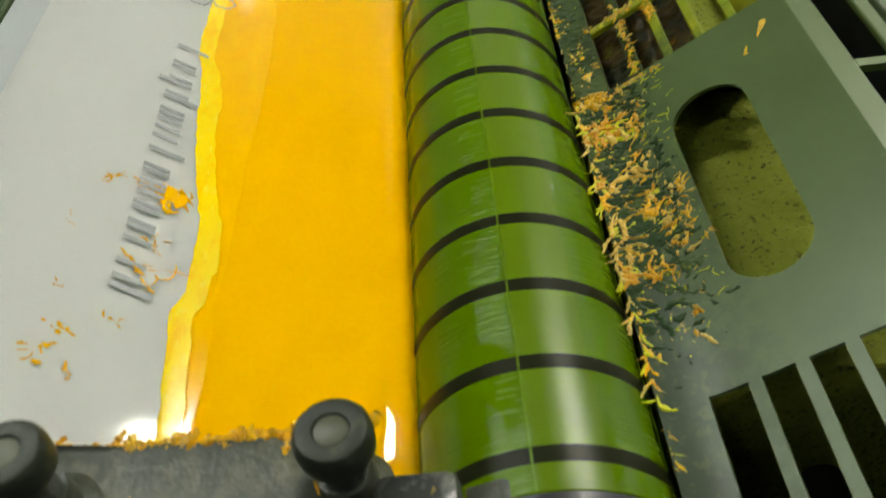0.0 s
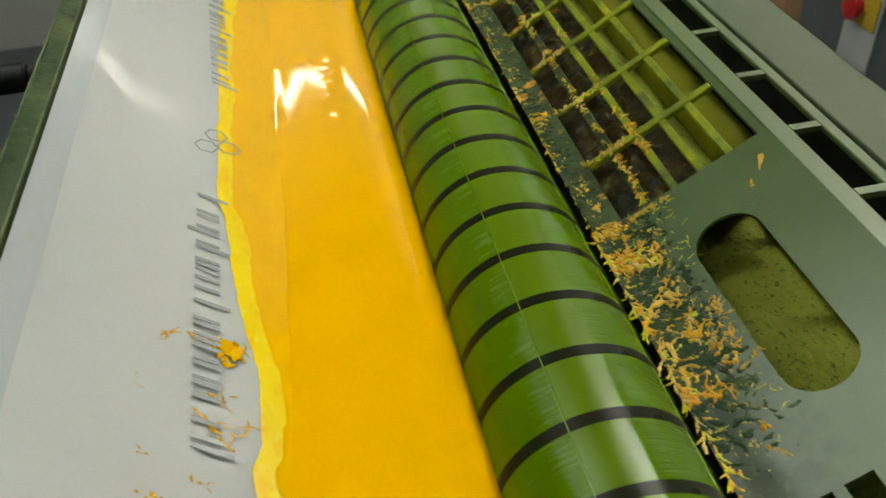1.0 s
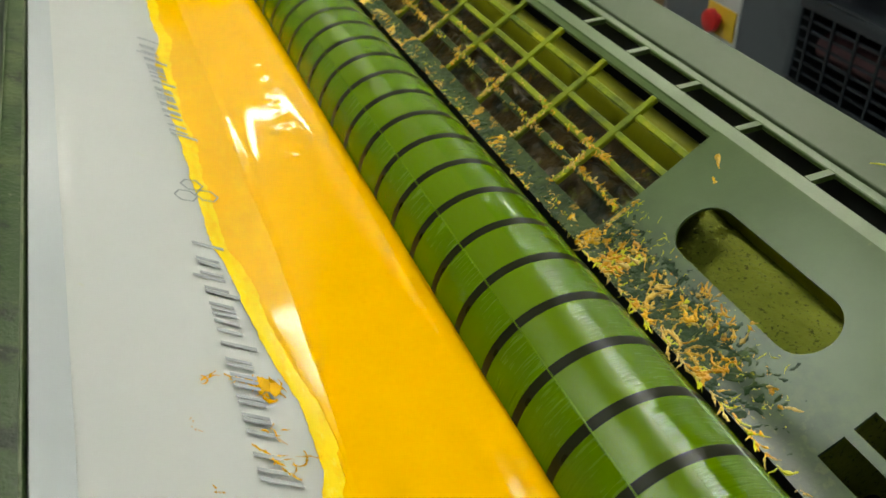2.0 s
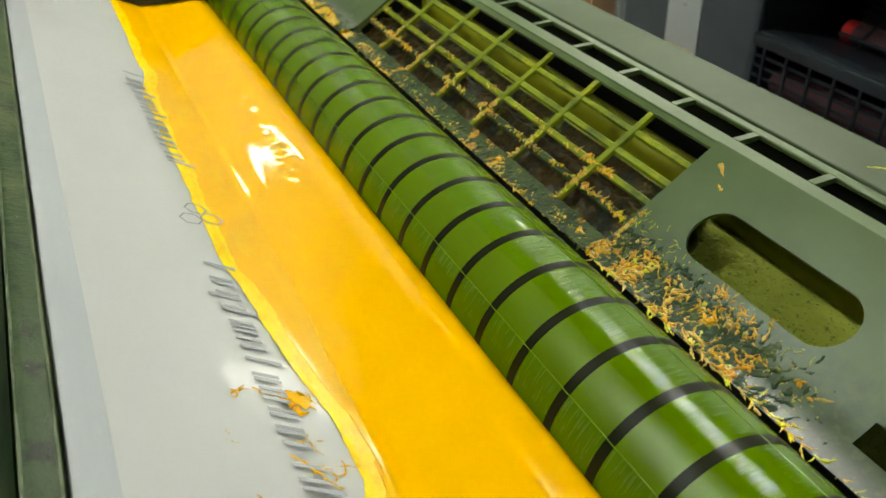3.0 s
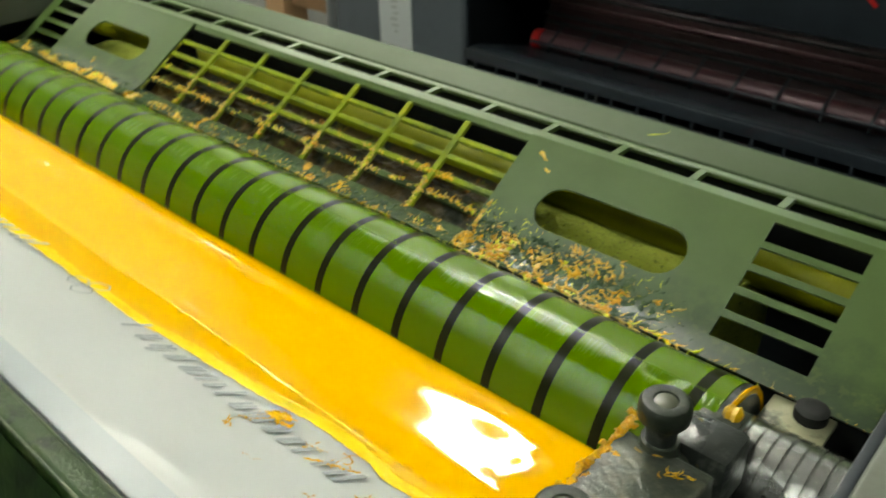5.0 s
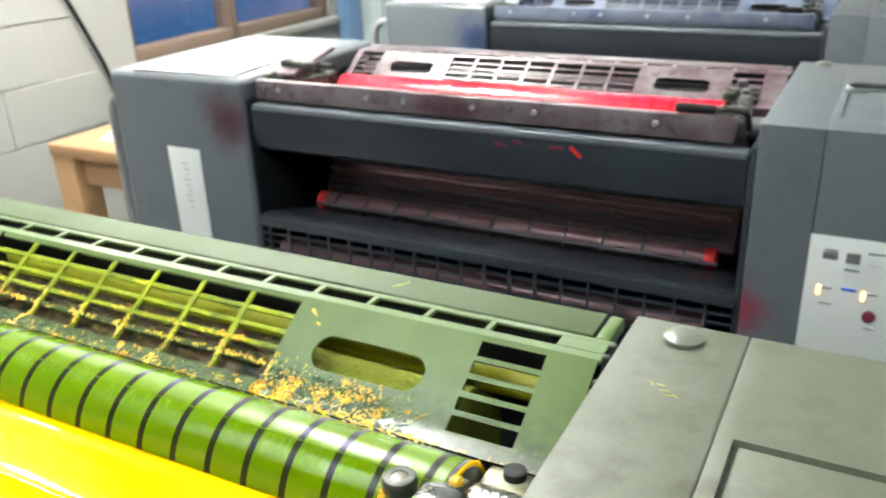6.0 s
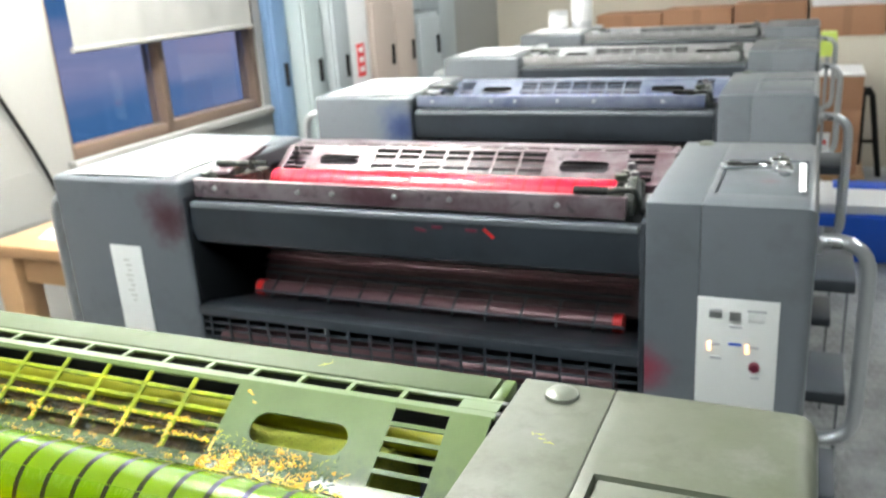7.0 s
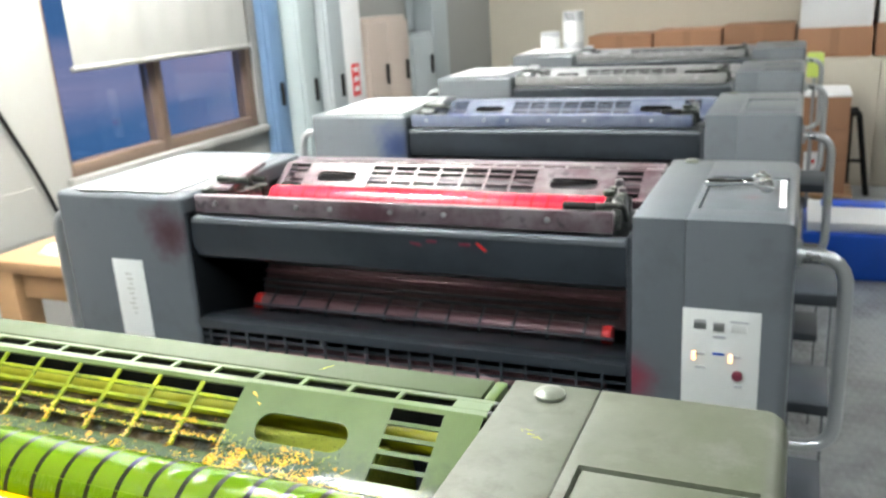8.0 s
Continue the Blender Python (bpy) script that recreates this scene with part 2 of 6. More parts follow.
M["green_cover"] = mat("green_grey_enamel", (0.112, 0.122, 0.094), 0.40, var=0.14, scale=10, bump=0.00005, bump_scale=700, stains=(((0.066, 0.078, 0.046), 6, 0.46, 0.14), ((0.07, 0.076, 0.052), 22, 0.40, 0.08), ((0.14, 0.15, 0.125), 14, 0.34, 0.09), ((0.19, 0.10, 0.03), 30, 0.25, 0.02)))
M["green_rail"] = mat("dark_green_rail", (0.026, 0.052, 0.012), 0.4, var=0.35, scale=30, spec=0.25, bump=0.0006, bump_scale=420, stains=(((0.075, 0.10, 0.035), 22, 0.43, 0.08), ((0.010, 0.020, 0.006), 60, 0.42, 0.05), ((0.30, 0.36, 0.02), 60, 0.28, 0.02), ((0.17, 0.17, 0.12), 130, 0.30, 0.02)))
M["green_foot"] = mat("rubbed_green_foot", (0.070, 0.085, 0.042), 0.42, var=0.3, scale=24, spec=0.3, bump=0.0003, bump_scale=300, stains=(((0.030, 0.045, 0.018), 16, 0.46, 0.1), ((0.12, 0.085, 0.05), 30, 0.34, 0.06), ((0.40, 0.42, 0.03), 70, 0.27, 0.02)))
M["worn"] = mat("worn_green_edge", (0.10, 0.125, 0.06), 0.45, var=0.5, scale=60, stains=(((0.03, 0.055, 0.014), 45, 0.48, 0.05),))
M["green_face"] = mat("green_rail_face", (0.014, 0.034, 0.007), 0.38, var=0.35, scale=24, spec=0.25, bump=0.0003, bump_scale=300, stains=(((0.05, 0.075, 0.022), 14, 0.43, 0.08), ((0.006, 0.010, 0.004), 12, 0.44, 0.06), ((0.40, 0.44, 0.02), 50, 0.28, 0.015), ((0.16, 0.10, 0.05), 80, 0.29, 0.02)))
# serves real black parts, and paints the shade in gaps and inside the unit
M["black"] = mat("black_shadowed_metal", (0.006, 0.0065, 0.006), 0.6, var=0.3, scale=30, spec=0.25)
M["black_oily"] = mat("oily_black_metal", (0.03, 0.034, 0.03), 0.3, var=0.4, scale=60, bump=0.0005, bump_scale=220, stains=(((0.12, 0.13, 0.11), 70, 0.42, 0.06), ((0.5, 0.38, 0.03), 90, 0.3, 0.03)))
M["steel"] = mat("bare_steel", (0.55, 0.55, 0.52), 0.25, metal=1.0, var=0.12, scale=30, bump=0.00003, bump_scale=900, stretch=(1, 6, 6))
M["chrome"] = mat("chrome_tool", (0.75, 0.76, 0.76), 0.18, metal=1.0, var=0.06, scale=30)
M["mist_dark"] = mat("dark_red_mist", (0.046, 0.024, 0.027), 0.45, var=0.3, scale=20, spec=0.3)
M["steel_red"] = mat("misted_steel_red", (0.13, 0.064, 0.07), 0.35, metal=0.2, var=0.3, scale=20, stretch=(1, 3, 3))
M["steel_dim"] = mat("dull_steel", (0.32, 0.33, 0.33), 0.35, metal=0.7, var=0.15, scale=20)
M["button"] = mat("dull_button", (0.17, 0.185, 0.15), 0.35, metal=0.3, var=0.2, scale=40)
M["tube"] = mat("rail_tube", (0.42, 0.44, 0.45), 0.3, metal=0.7, var=0.06, scale=20)
M["foil"] = mat("white_plastic_foil", (0.84, 0.845, 0.83), 0.08, spec=0.35, var=0.03, scale=8, bump=0.00035, bump_scale=16, rvar=0.03, stains=(((0.80, 0.78, 0.52), 26, 0.28, 0.04),))
M["foil_fold"] = mat("foil_fold", (0.72, 0.75, 0.77), 0.16, var=0.03, scale=8, rvar=0.05)
M["print"] = mat("grey_print", (0.34, 0.36, 0.375), 0.3, var=0.1, scale=60)
M["faded"] = mat("faded_print", (0.42, 0.43, 0.40), 0.5, var=0.1, scale=60)
M["paper"] = mat("white_paper", (0.72, 0.72, 0.71), 0.7, var=0.03, scale=6)
M["label"] = mat("pale_label", (0.6, 0.62, 0.6), 0.5, var=0.06, scale=20)
M["cream"] = mat("inky_cream_metal", (0.26, 0.25, 0.15), 0.45, var=0.25, scale=60, stains=(((0.05, 0.055, 0.025), 50, 0.46, 0.05), ((0.45, 0.30, 0.02), 90, 0.32, 0.03)))
M["knob"] = mat("black_plastic_knob", (0.022, 0.028, 0.019), 0.42, spec=0.3, var=0.3, scale=60, bump=0.0003, bump_scale=500, stains=(((0.06, 0.07, 0.04), 90, 0.38, 0.05), ((0.25, 0.25, 0.04), 120, 0.26, 0.02)))
M["knob_cap"] = mat("knob_insert", (0.06, 0.065, 0.035), 0.4, var=0.25, scale=80)
M["cheek"] = mat("inky_end_block", (0.04, 0.047, 0.034), 0.34, spec=0.35, var=0.35, scale=50, bump=0.0007, bump_scale=200, stains=(((0.10, 0.10, 0.065), 60, 0.42, 0.08), ((0.75, 0.46, 0.02), 55, 0.31, 0.03)))
M["ink"] = mat("yellow_ink", (0.82, 0.42, 0.0), 0.05, var=0.03, scale=20, rvar=0.02, coat=0.0, spec=0.35)
M["ink_thin"] = mat("thin_yellow_ink", (0.82, 0.425, 0.0), 0.09, var=0.03, scale=40, rvar=0.03, spec=0.32, stains=(((0.84, 0.48, 0.0), 30, 0.38, 0.14),), stretch=(1, 3, 1))
M["ink_lemon"] = mat("lemon_ink_film", (0.85, 0.62, 0.004), 0.2, var=0.05, scale=40, rvar=0.05, spec=0.25, stains=(((0.84, 0.48, 0.0), 70, 0.42, 0.10), ((0.84, 0.70, 0.06), 120, 0.36, 0.08)), stretch=(1, 2.5, 1))
M["ink_dry"] = mat("dried_orange_ink", (0.62, 0.31, 0.01), 0.35, var=0.35, scale=220, bump=0.0007, bump_scale=600, spec=0.35, stains=(((0.50, 0.36, 0.12), 160, 0.38, 0.05), ((0.20, 0.13, 0.02), 120, 0.36, 0.05)))
M["wet_crust"] = mat("dark_wet_crust", (0.013, 0.034, 0.008), 0.40, var=0.5, scale=90, bump=0.0009, bump_scale=420, spec=0.14, rvar=0.1, stains=(((0.05, 0.080, 0.018), 60, 0.44, 0.06), ((0.28, 0.26, 0.01), 110, 0.35, 0.03)))


def per_crumb(m, shades):
    """Each loose crumb takes one of a few shades, with its grain on top."""
    N, L = m.node_tree.nodes, m.node_tree.links
    b = N["Principled BSDF"]
    old = b.inputs["Base Color"].links[0].from_socket
    ge, rp, mx = N.new("ShaderNodeNewGeometry"), N.new("ShaderNodeValToRGB"), N.new("ShaderNodeMix")
    rp.color_ramp.interpolation = "CONSTANT"
    while len(rp.color_ramp.elements) < len(shades):
        rp.color_ramp.elements.new(0.5)
    for i, c in enumerate(shades):
        rp.color_ramp.elements[i].position = i / len(shades)
        rp.color_ramp.elements[i].color = (*c, 1)
    L.new(ge.outputs["Random Per Island"], rp.inputs[0])
    mx.data_type = "RGBA"
    mx.inputs["Factor"].default_value = 0.65
    L.new(old, mx.inputs["A"])
    L.new(rp.outputs[0], mx.inputs["B"])
    L.new(mx.outputs["Result"], b.inputs["Base Color"])


per_crumb(M["ink_dry"], ((0.74, 0.39, 0.0), (0.78, 0.48, 0.0), (0.50, 0.22, 0.0), (0.58, 0.40, 0.08), (0.82, 0.44, 0.0), (0.60, 0.38, 0.02)))
M["ink_pale"] = mat("pale_dried_ink", (0.52, 0.36, 0.08), 0.4, var=0.35, scale=220, bump=0.0005, bump_scale=500, spec=0.3, stains=(((0.60, 0.44, 0.22), 150, 0.34, 0.05),))
M["ink_lime"] = mat("dried_yellow_ink", (0.50, 0.50, 0.006), 0.3, var=0.35, scale=220, spec=0.35)
M["film_y"] = film("yellow_ink_film", (0.076, 0.152, 0.0), (0.094, 0.160, 0.0))
M["film_m"] = film("magenta_ink_film", (0.42, 0.010, 0.028), (0.46, 0.03, 0.05))
M["film_c"] = film("cyan_ink_film", (0.05, 0.06, 0.28), (0.2, 0.2, 0.35))
M["film_k"] = film("clean_roller", (0.32, 0.32, 0.31), (0.4, 0.4, 0.39))
M["band"] = mat("dark_band", (0.012, 0.014, 0.005), 0.30, spec=0.07, var=0.2, scale=60)
M["band_m"] = mat("dark_red_band", (0.33, 0.01, 0.02), 0.2, var=0.2, scale=60)
M["ridge"] = mat("ink_ridge", (0.11, 0.20, 0.003), 0.2, var=0.3, scale=90)
M["roller_y"] = mat("speckled_green_roller", (0.19, 0.215, 0.024), 0.7, spec=0.12, var=0.3, scale=60, bump=0.0016, bump_scale=240, stains=(((0.24, 0.27, 0.035), 25, 0.45, 0.1), ((0.09, 0.10, 0.016), 400, 0.40, 0.03), ((0.05, 0.05, 0.012), 190, 0.33, 0.02), ((0.05, 0.03, 0.01), 60, 0.24, 0.012)))
M["roller_y2"] = mat("olive_roller", (0.18, 0.185, 0.004), 0.4, spec=0.2, var=0.35, scale=30, stretch=(8, 1, 1))
M["lumps"] = mat("brown_ink_lumps", (0.075, 0.048, 0.008), 0.35, spec=0.3, var=0.5, scale=90, bump=0.0016, bump_scale=160, stains=(((0.016, 0.022, 0.006), 50, 0.46, 0.06), ((0.15, 0.17, 0.012), 60, 0.38, 0.05), ((0.40, 0.19, 0.01), 80, 0.34, 0.03)))
M["roller_dark"] = mat("dark_roller", (0.06, 0.055, 0.06), 0.3, var=0.2, scale=30)
M["red"] = mat("red_plastic", (0.6, 0.02, 0.02), 0.4, var=0.1, scale=40)
M["yellow"] = mat("yellow_plastic", (0.75, 0.5, 0.04), 0.4, var=0.1, scale=40)
M["rust"] = mat("red_ink_smear", (0.13, 0.012, 0.03), 0.5, var=0.3, scale=30)
M["wood"] = mat("table_wood", (0.36, 0.22, 0.11), 0.5, var=0.25, scale=14, stretch=(1, 6, 6))
M["card"] = mat("cardboard", (0.33, 0.17, 0.09), 0.7, var=0.12, scale=10, rnd=0.15)
M["pillar"] = mat("grey_pillar_paint", (0.26, 0.265, 0.24), 0.5, var=0.08, scale=8)
M["frame"] = mat("bronze_frame", (0.14, 0.10, 0.075), 0.5, var=0.15, scale=20)
M["blind"] = mat("white_blind", (0.26, 0.26, 0.245), 0.8, var=0.06, scale=12)
M["cab"] = mat("grey_cabinet", (0.33, 0.37, 0.38), 0.45, var=0.08, scale=8)
M["skyblue"] = mat("blue_door_paint", (0.11, 0.19, 0.31), 0.4, var=0.1, scale=8)
M["paleblue"] = mat("pale_grey_green_paint", (0.34, 0.40, 0.40), 0.4, var=0.08, scale=8)
M["tan"] = mat("tan_locker", (0.42, 0.35, 0.30), 0.45, var=0.08, scale=8)
M["blue"] = mat("blue_sheet", (0.01, 0.09, 0.55), 0.35, var=0.15, scale=12)
M["tin"] = mat("tin_can", (0.55, 0.56, 0.57), 0.3, metal=0.6, var=0.15, scale=30)
M["lime"] = mat("lime_plastic", (0.5, 0.62, 0.12), 0.4, var=0.08, scale=20)
M["amber"] = glow("amber_light", (1.0, 0.45, 0.1), 1.2)
M["tube_glow"] = glow("lamp_diffuser", (1.0, 0.99, 0.90), 165.0)
M["tube_wall"] = glow("wall_tube", (1.0, 0.99, 0.92), 24.0)
# weak glow of the unseen lamps added as fill
M["tube_dim"] = glow("old_lamp_diffuser", (0.95, 1.0, 0.97), 18.0)
M["tube_mid"] = glow("worn_lamp_diffuser", (0.95, 1.0, 0.98), 48.0)


# ---------------------------------------------------------------- mesh helpers
def finish(bm, smooth=True):
    bmesh.ops.recalc_face_normals(bm, faces=bm.faces)
    if smooth:
        for f in bm.faces:
            f.smooth = True
        for e in bm.edges:
            if len(e.link_faces) == 2 and e.calc_face_angle(0) > 0.6:
                e.smooth = False


def mesh_of(name, bm, material, smooth=True):
    finish(bm, smooth)
    me = bpy.data.meshes.new(name)
    bm.to_mesh(me)
    bm.free()
    me.materials.append(material)
    return me


def part(name, bm, material, parent, label="", at=None):
    ob = new(name, mesh_of(name, bm, material))
    if at is not None:
        ob.matrix_basis = at
    ob.parent = parent
    if label:
        ob["label"] = label
    return ob


def share(ob, at):
    """One more object on the same mesh, under the same parent."""
    o = new(ob.name.split(".")[0], ob.data)
    o.parent = ob.parent
    o.matrix_basis = at
    return o


def empty(name, label, category, group="", kind="", at=(0, 0, 0)):
    ob = new(name)
    ob.empty_display_size = 0.05
    ob.location = at
    return tagged(ob, label, category, group, kind)


def thing(name, bm, material, label, category, group="", kind="", at=None):
    ob = new(name, mesh_of(name, bm, material))
    if at is not None:
        ob.matrix_basis = at
    return tagged(ob, label, category, group, kind)


def box(bm, x0, x1, y0, y1, z0, z1, bev=0.0, seg=2):
    v = [bm.verts.new((x, y, z)) for x in (x0, x1) for y in (y0, y1) for z in (z0, z1)]
    fs = [bm.faces.new([v[i] for i in q]) for q in ((0, 1, 3, 2), (4, 6, 7, 5), (0, 4, 5, 1), (2, 3, 7, 6), (0, 2, 6, 4), (1, 5, 7, 3))]
    if bev:
        es = list({e for f in fs for e in f.edges})
        bmesh.ops.bevel(bm, geom=es, offset=bev, segments=seg, affect="EDGES", profile=0.5)
    return bm


def new_box(*a, **k):
    return box(bmesh.new(), *a, **k)


def prism(bm, profile, x0, x1, bev=0.0):
    """A (y, z) outline drawn out along x."""
    a = [bm.verts.new((x0, y, z)) for y, z in profile]
    b = [bm.verts.new((x1, y, z)) for y, z in profile]
    n = len(profile)
    fs = [bm.faces.new(a), bm.faces.new(list(reversed(b)))]
    fs += [bm.faces.new((a[i], b[i], b[(i + 1) % n], a[(i + 1) % n])) for i in range(n)]
    if bev:
        bmesh.ops.bevel(bm, geom=list({e for f in fs for e in f.edges}), offset=bev, segments=2, affect="EDGES", profile=0.5)
    return bm


def lathe(bm, rings, axis="x", seg=40, centre=(0, 0, 0)):
    """Rings of (along, radius) turned about an axis."""
    cx, cy, cz = centre
    prev = None
    for along, r in rings:
        cur = []
        for i in range(seg):
            a = 2 * math.pi * i / seg
            u, w = r * math.cos(a), r * math.sin(a)
            p = {"x": (along, u, w), "y": (u, along, w), "z": (u, w, along)}[axis]
            cur.append(bm.verts.new((p[0] + cx, p[1] + cy, p[2] + cz)))
        if prev:
            for i in range(seg):
                bm.faces.new((prev[i], prev[(i + 1) % seg], cur[(i + 1) % seg], cur[i]))
        else:
            bm.faces.new(cur)
        prev = cur
    bm.faces.new(list(reversed(prev)))
    return bm


def rod(bm, x0, x1, r, axis="x", centre=(0, 0, 0), seg=32, bev=0.001):
    return lathe(bm, [(x0, r - bev), (x0 + bev, r), (x1 - bev, r), (x1, r - bev)], axis, seg, centre)


def tube(points, radius, seg=12, corner=0.05):
    """A bent tube through points, with rounded corners."""
    pts = [Vector(p) for p in points]
    path = [pts[0]]
    for a, b, c in zip(pts, pts[1:], pts[2:]):
        d1, d2 = (a - b).normalized(), (c - b).normalized()
        p, q = b + d1 * corner, b + d2 * corner
        for k in range(7):
            s = k / 6
            path.append(p * (1 - s) ** 2 + b * 2 * s * (1 - s) + q * s * s)
    path.append(pts[-1])
    bm = bmesh.new()
    prev = None
    ref = Vector((0.1, 1, 0.05)).normalized()
    for i, p in enumerate(path):
        d = (path[min(i + 1, len(path) - 1)] - path[max(i - 1, 0)]).normalized()
        u = (ref - d * ref.dot(d)).normalized()
        w = d.cross(u)
        cur = [bm.verts.new(p + radius * (math.cos(2 * math.pi * k / seg) * u + math.sin(2 * math.pi * k / seg) * w)) for k in range(seg)]
        if prev:
            for k in range(seg):
                bm.faces.new((prev[k], prev[(k + 1) % seg], cur[(k + 1) % seg], cur[k]))
        else:
            bm.faces.new(cur)
        prev = cur
    bm.faces.new(list(reversed(prev)))
    return bm


def plate_z(y):
    return 0.0705 + SLOPE * (y - 0.1175)


def foil_z(y):
    return 0.0455 + FOIL * (y + 0.1385)


# a plane that lies on the guard plate: local x = x, local y = up the slope, local z = out of the plate
PLATE = Matrix.Translation((0, 0.1175, 0.0705)) @ Matrix.Rotation(math.atan(SLOPE), 4, "X")
COS = math.cos(math.atan(SLOPE))


def v_of(y):
    return (y - 0.1175) / COS


BEND = v_of(0.0640)   # in front of this line the guard flattens out


def bent(v):
    return 11.5 * max(0.0, BEND - v) ** 2


def cut_and_bend(bm, vf):
    """Divides a sheet near its front edge and bends that edge up out of the plate's plane."""
    n = 6
    for i in range(n):
        bmesh.ops.bisect_plane(bm, geom=bm.verts[:] + bm.edges[:] + bm.faces[:], plane_co=(0, vf + (BEND - vf) * (i + 1) / n, 0), plane_no=(0, 1, 0), dist=1e-7)
    for v in bm.verts:
        v.co.z += bent(v.co.y)


def sheet(loops, z0, z1, vf):
    """A flat sheet between two heights: the first loop is its outline, the others are holes through it."""
    bm = bmesh.new()
    rims = []
    for z in (z1, z0):
        edges, rim = [], []
        for lp in loops:
            vs = [bm.verts.new((x, v, z)) for x, v in lp]
            edges += [bm.edges.new((vs[i], vs[(i + 1) % len(vs)])) for i in range(len(vs))]
            rim.append(vs)
        bmesh.ops.triangle_fill(bm, use_beauty=True, use_dissolve=False, edges=edges)
        rims.append(rim)
    for up, down in zip(*rims):
        for i in range(len(up)):
            j = (i + 1) % len(up)
            bm.faces.new((up[i], up[j], down[j], down[i]))
    cut_and_bend(bm, vf)
    return bm


def bend_with_plate(bm, lift):
    """Sets what was laid on the flat plate onto its bent front edge; the end panels lie a little higher."""
    back = PLATE.inverted()
    for v in bm.verts:
        p = back @ v.co
        p.z += bent(p.y) + (lift if abs(p.x) > 0.186 else 0.0)
        v.co = PLATE @ p


# ---------------------------------------------------------------- the room
def room():
    t = 0.12
    thing("floor", new_box(WEST - t, EAST + t, SOUTH - t, NORTH + t, FLOOR - 0.1, FLOOR), M["floor"], "grey steel tread plate floor, worn", "floor", kind="structure")
    thing("ceiling", new_box(WEST - t, EAST + t, SOUTH - t, NORTH + t, CEIL, CEIL + 0.1), M["ceil"], "dark ceiling of the press hall, unseen", "ceiling", kind="structure")
    thing("wall_north", new_box(WEST - t, EAST + t, NORTH, NORTH + t, FLOOR, CEIL), M["beige"], "beige painted end wall of the hall", "wall", kind="structure")
    thing("wall_south", new_box(WEST - t, EAST + t, SOUTH - t, SOUTH, FLOOR, CEIL), M["wall"], "white painted wall", "wall", kind="structure")
    thing("wall_east", new_box(EAST, EAST + t, SOUTH, NORTH, FLOOR, CEIL), M["wall"], "white painted wall", "wall", kind="structure")
    # west wall with a window opening
    y0, y1, z0, z1 = 1.92, 3.20, -0.19, 0.95
    bm = bmesh.new()
    box(bm, WEST - t, WEST, SOUTH, y0, FLOOR, CEIL)
    box(bm, WEST - t, WEST, y1, NORTH, FLOOR, CEIL)
    box(bm, WEST - t, WEST, y0, y1, FLOOR, z0)
    box(bm, WEST - t, WEST, y0, y1, z1, CEIL)
    thing("wall_west", bm, M["wall"], "white painted block wall with a window", "wall", kind="structure")
    wall = bpy.data.objects["wall_west"]
    blk = None
    for r in range(15):
        z = FLOOR + 0.006 + 0.194 * r
        for c in range(7):
            y = -0.62 + 0.394 * c + (0.197 if r % 2 else 0.0)
            if y + 0.39 > y0 - 0.005:
                continue
            m = pose(WEST, y, z)
            if blk is None:
                blk = part("block", box(bmesh.new(), 0.0, 0.004, 0.0, 0.389, 0.0, 0.189, bev=0.0015, seg=1), M["wall"], wall, at=m)
            else:
                share(blk, m)
    w = empty("window_1", "dark bronze window frame with two panes at dusk", "window", kind="structure", at=(WEST - 0.06, 0, 0))
    ym = 2.505
    for a, b in ((y0, y0 + 0.022), (ym - 0.022, ym + 0.022), (y1 - 0.04, y1)):
        part("window_frame", new_box(-0.04, 0.05, a, b, z0, z1, bev=0.004), M["frame"], w)
    for a, b in ((z0, z0 + 0.05), (z1 - 0.05, z1)):
        part("window_frame", new_box(-0.038, 0.048, y0 + 0.023, y1 - 0.041, a, b, bev=0.004), M["frame"], w)
    part("window_sill", new_box(0.055, 0.10, y0 - 0.03, y1 + 0.03, z0 - 0.03, z0 + 0.004, bev=0.004), M["wall"], w)
    g = bpy.data.materials.new("glass")
    g.use_nodes = True
    gb = g.node_tree.nodes["Principled BSDF"]
    gb.inputs["Transmission Weight"].default_value = 1.0
    gb.inputs["Roughness"].default_value = 0.02
    gb.inputs["IOR"].default_value = 1.45
    for a, b in ((y0 + 0.023, ym - 0.023), (ym + 0.023, y1 - 0.041)):
        p = part("pane", new_box(-0.004, 0.002, a, b, z0 + 0.051, z1 - 0.051), g, w)
        p.visible_shadow = False
    # the dusk sky outside
    sk = bpy.data.materials.new("dusk_sky")
    sk.use_nodes = True
    N, L = sk.node_tree.nodes, sk.node_tree.links
    sb = N["Principled BSDF"]
    sb.inputs["Base Color"].default_value = (0, 0, 0, 1)
    sb.inputs["Specular IOR Level"].default_value = 0.0
    tc, mp, nz, rp = N.new("ShaderNodeTexCoord"), N.new("ShaderNodeMapping"), N.new("ShaderNodeTexNoise"), N.new("ShaderNodeValToRGB")
    mp.inputs["Scale"].default_value = (1, 0.12, 1.0)
    nz.inputs["Scale"].default_value = 0.9
    nz.inputs["Detail"].default_value = 4
    L.new(tc.outputs["Object"], mp.inputs[0])
    L.new(mp.outputs[0], nz.inputs["Vector"])
    L.new(nz.outputs["Fac"], rp.inputs[0])
    rp.color_ramp.elements[0].position, rp.color_ramp.elements[0].color = 0.42, (0.035, 0.095, 0.22, 1)
    rp.color_ramp.elements[1].position, rp.color_ramp.elements[1].color = 0.78, (0.20, 0.19, 0.30, 1)
    L.new(rp.outputs[0], sb.inputs["Emission Color"])
    sb.inputs["Emission Strength"].default_value = 0.75
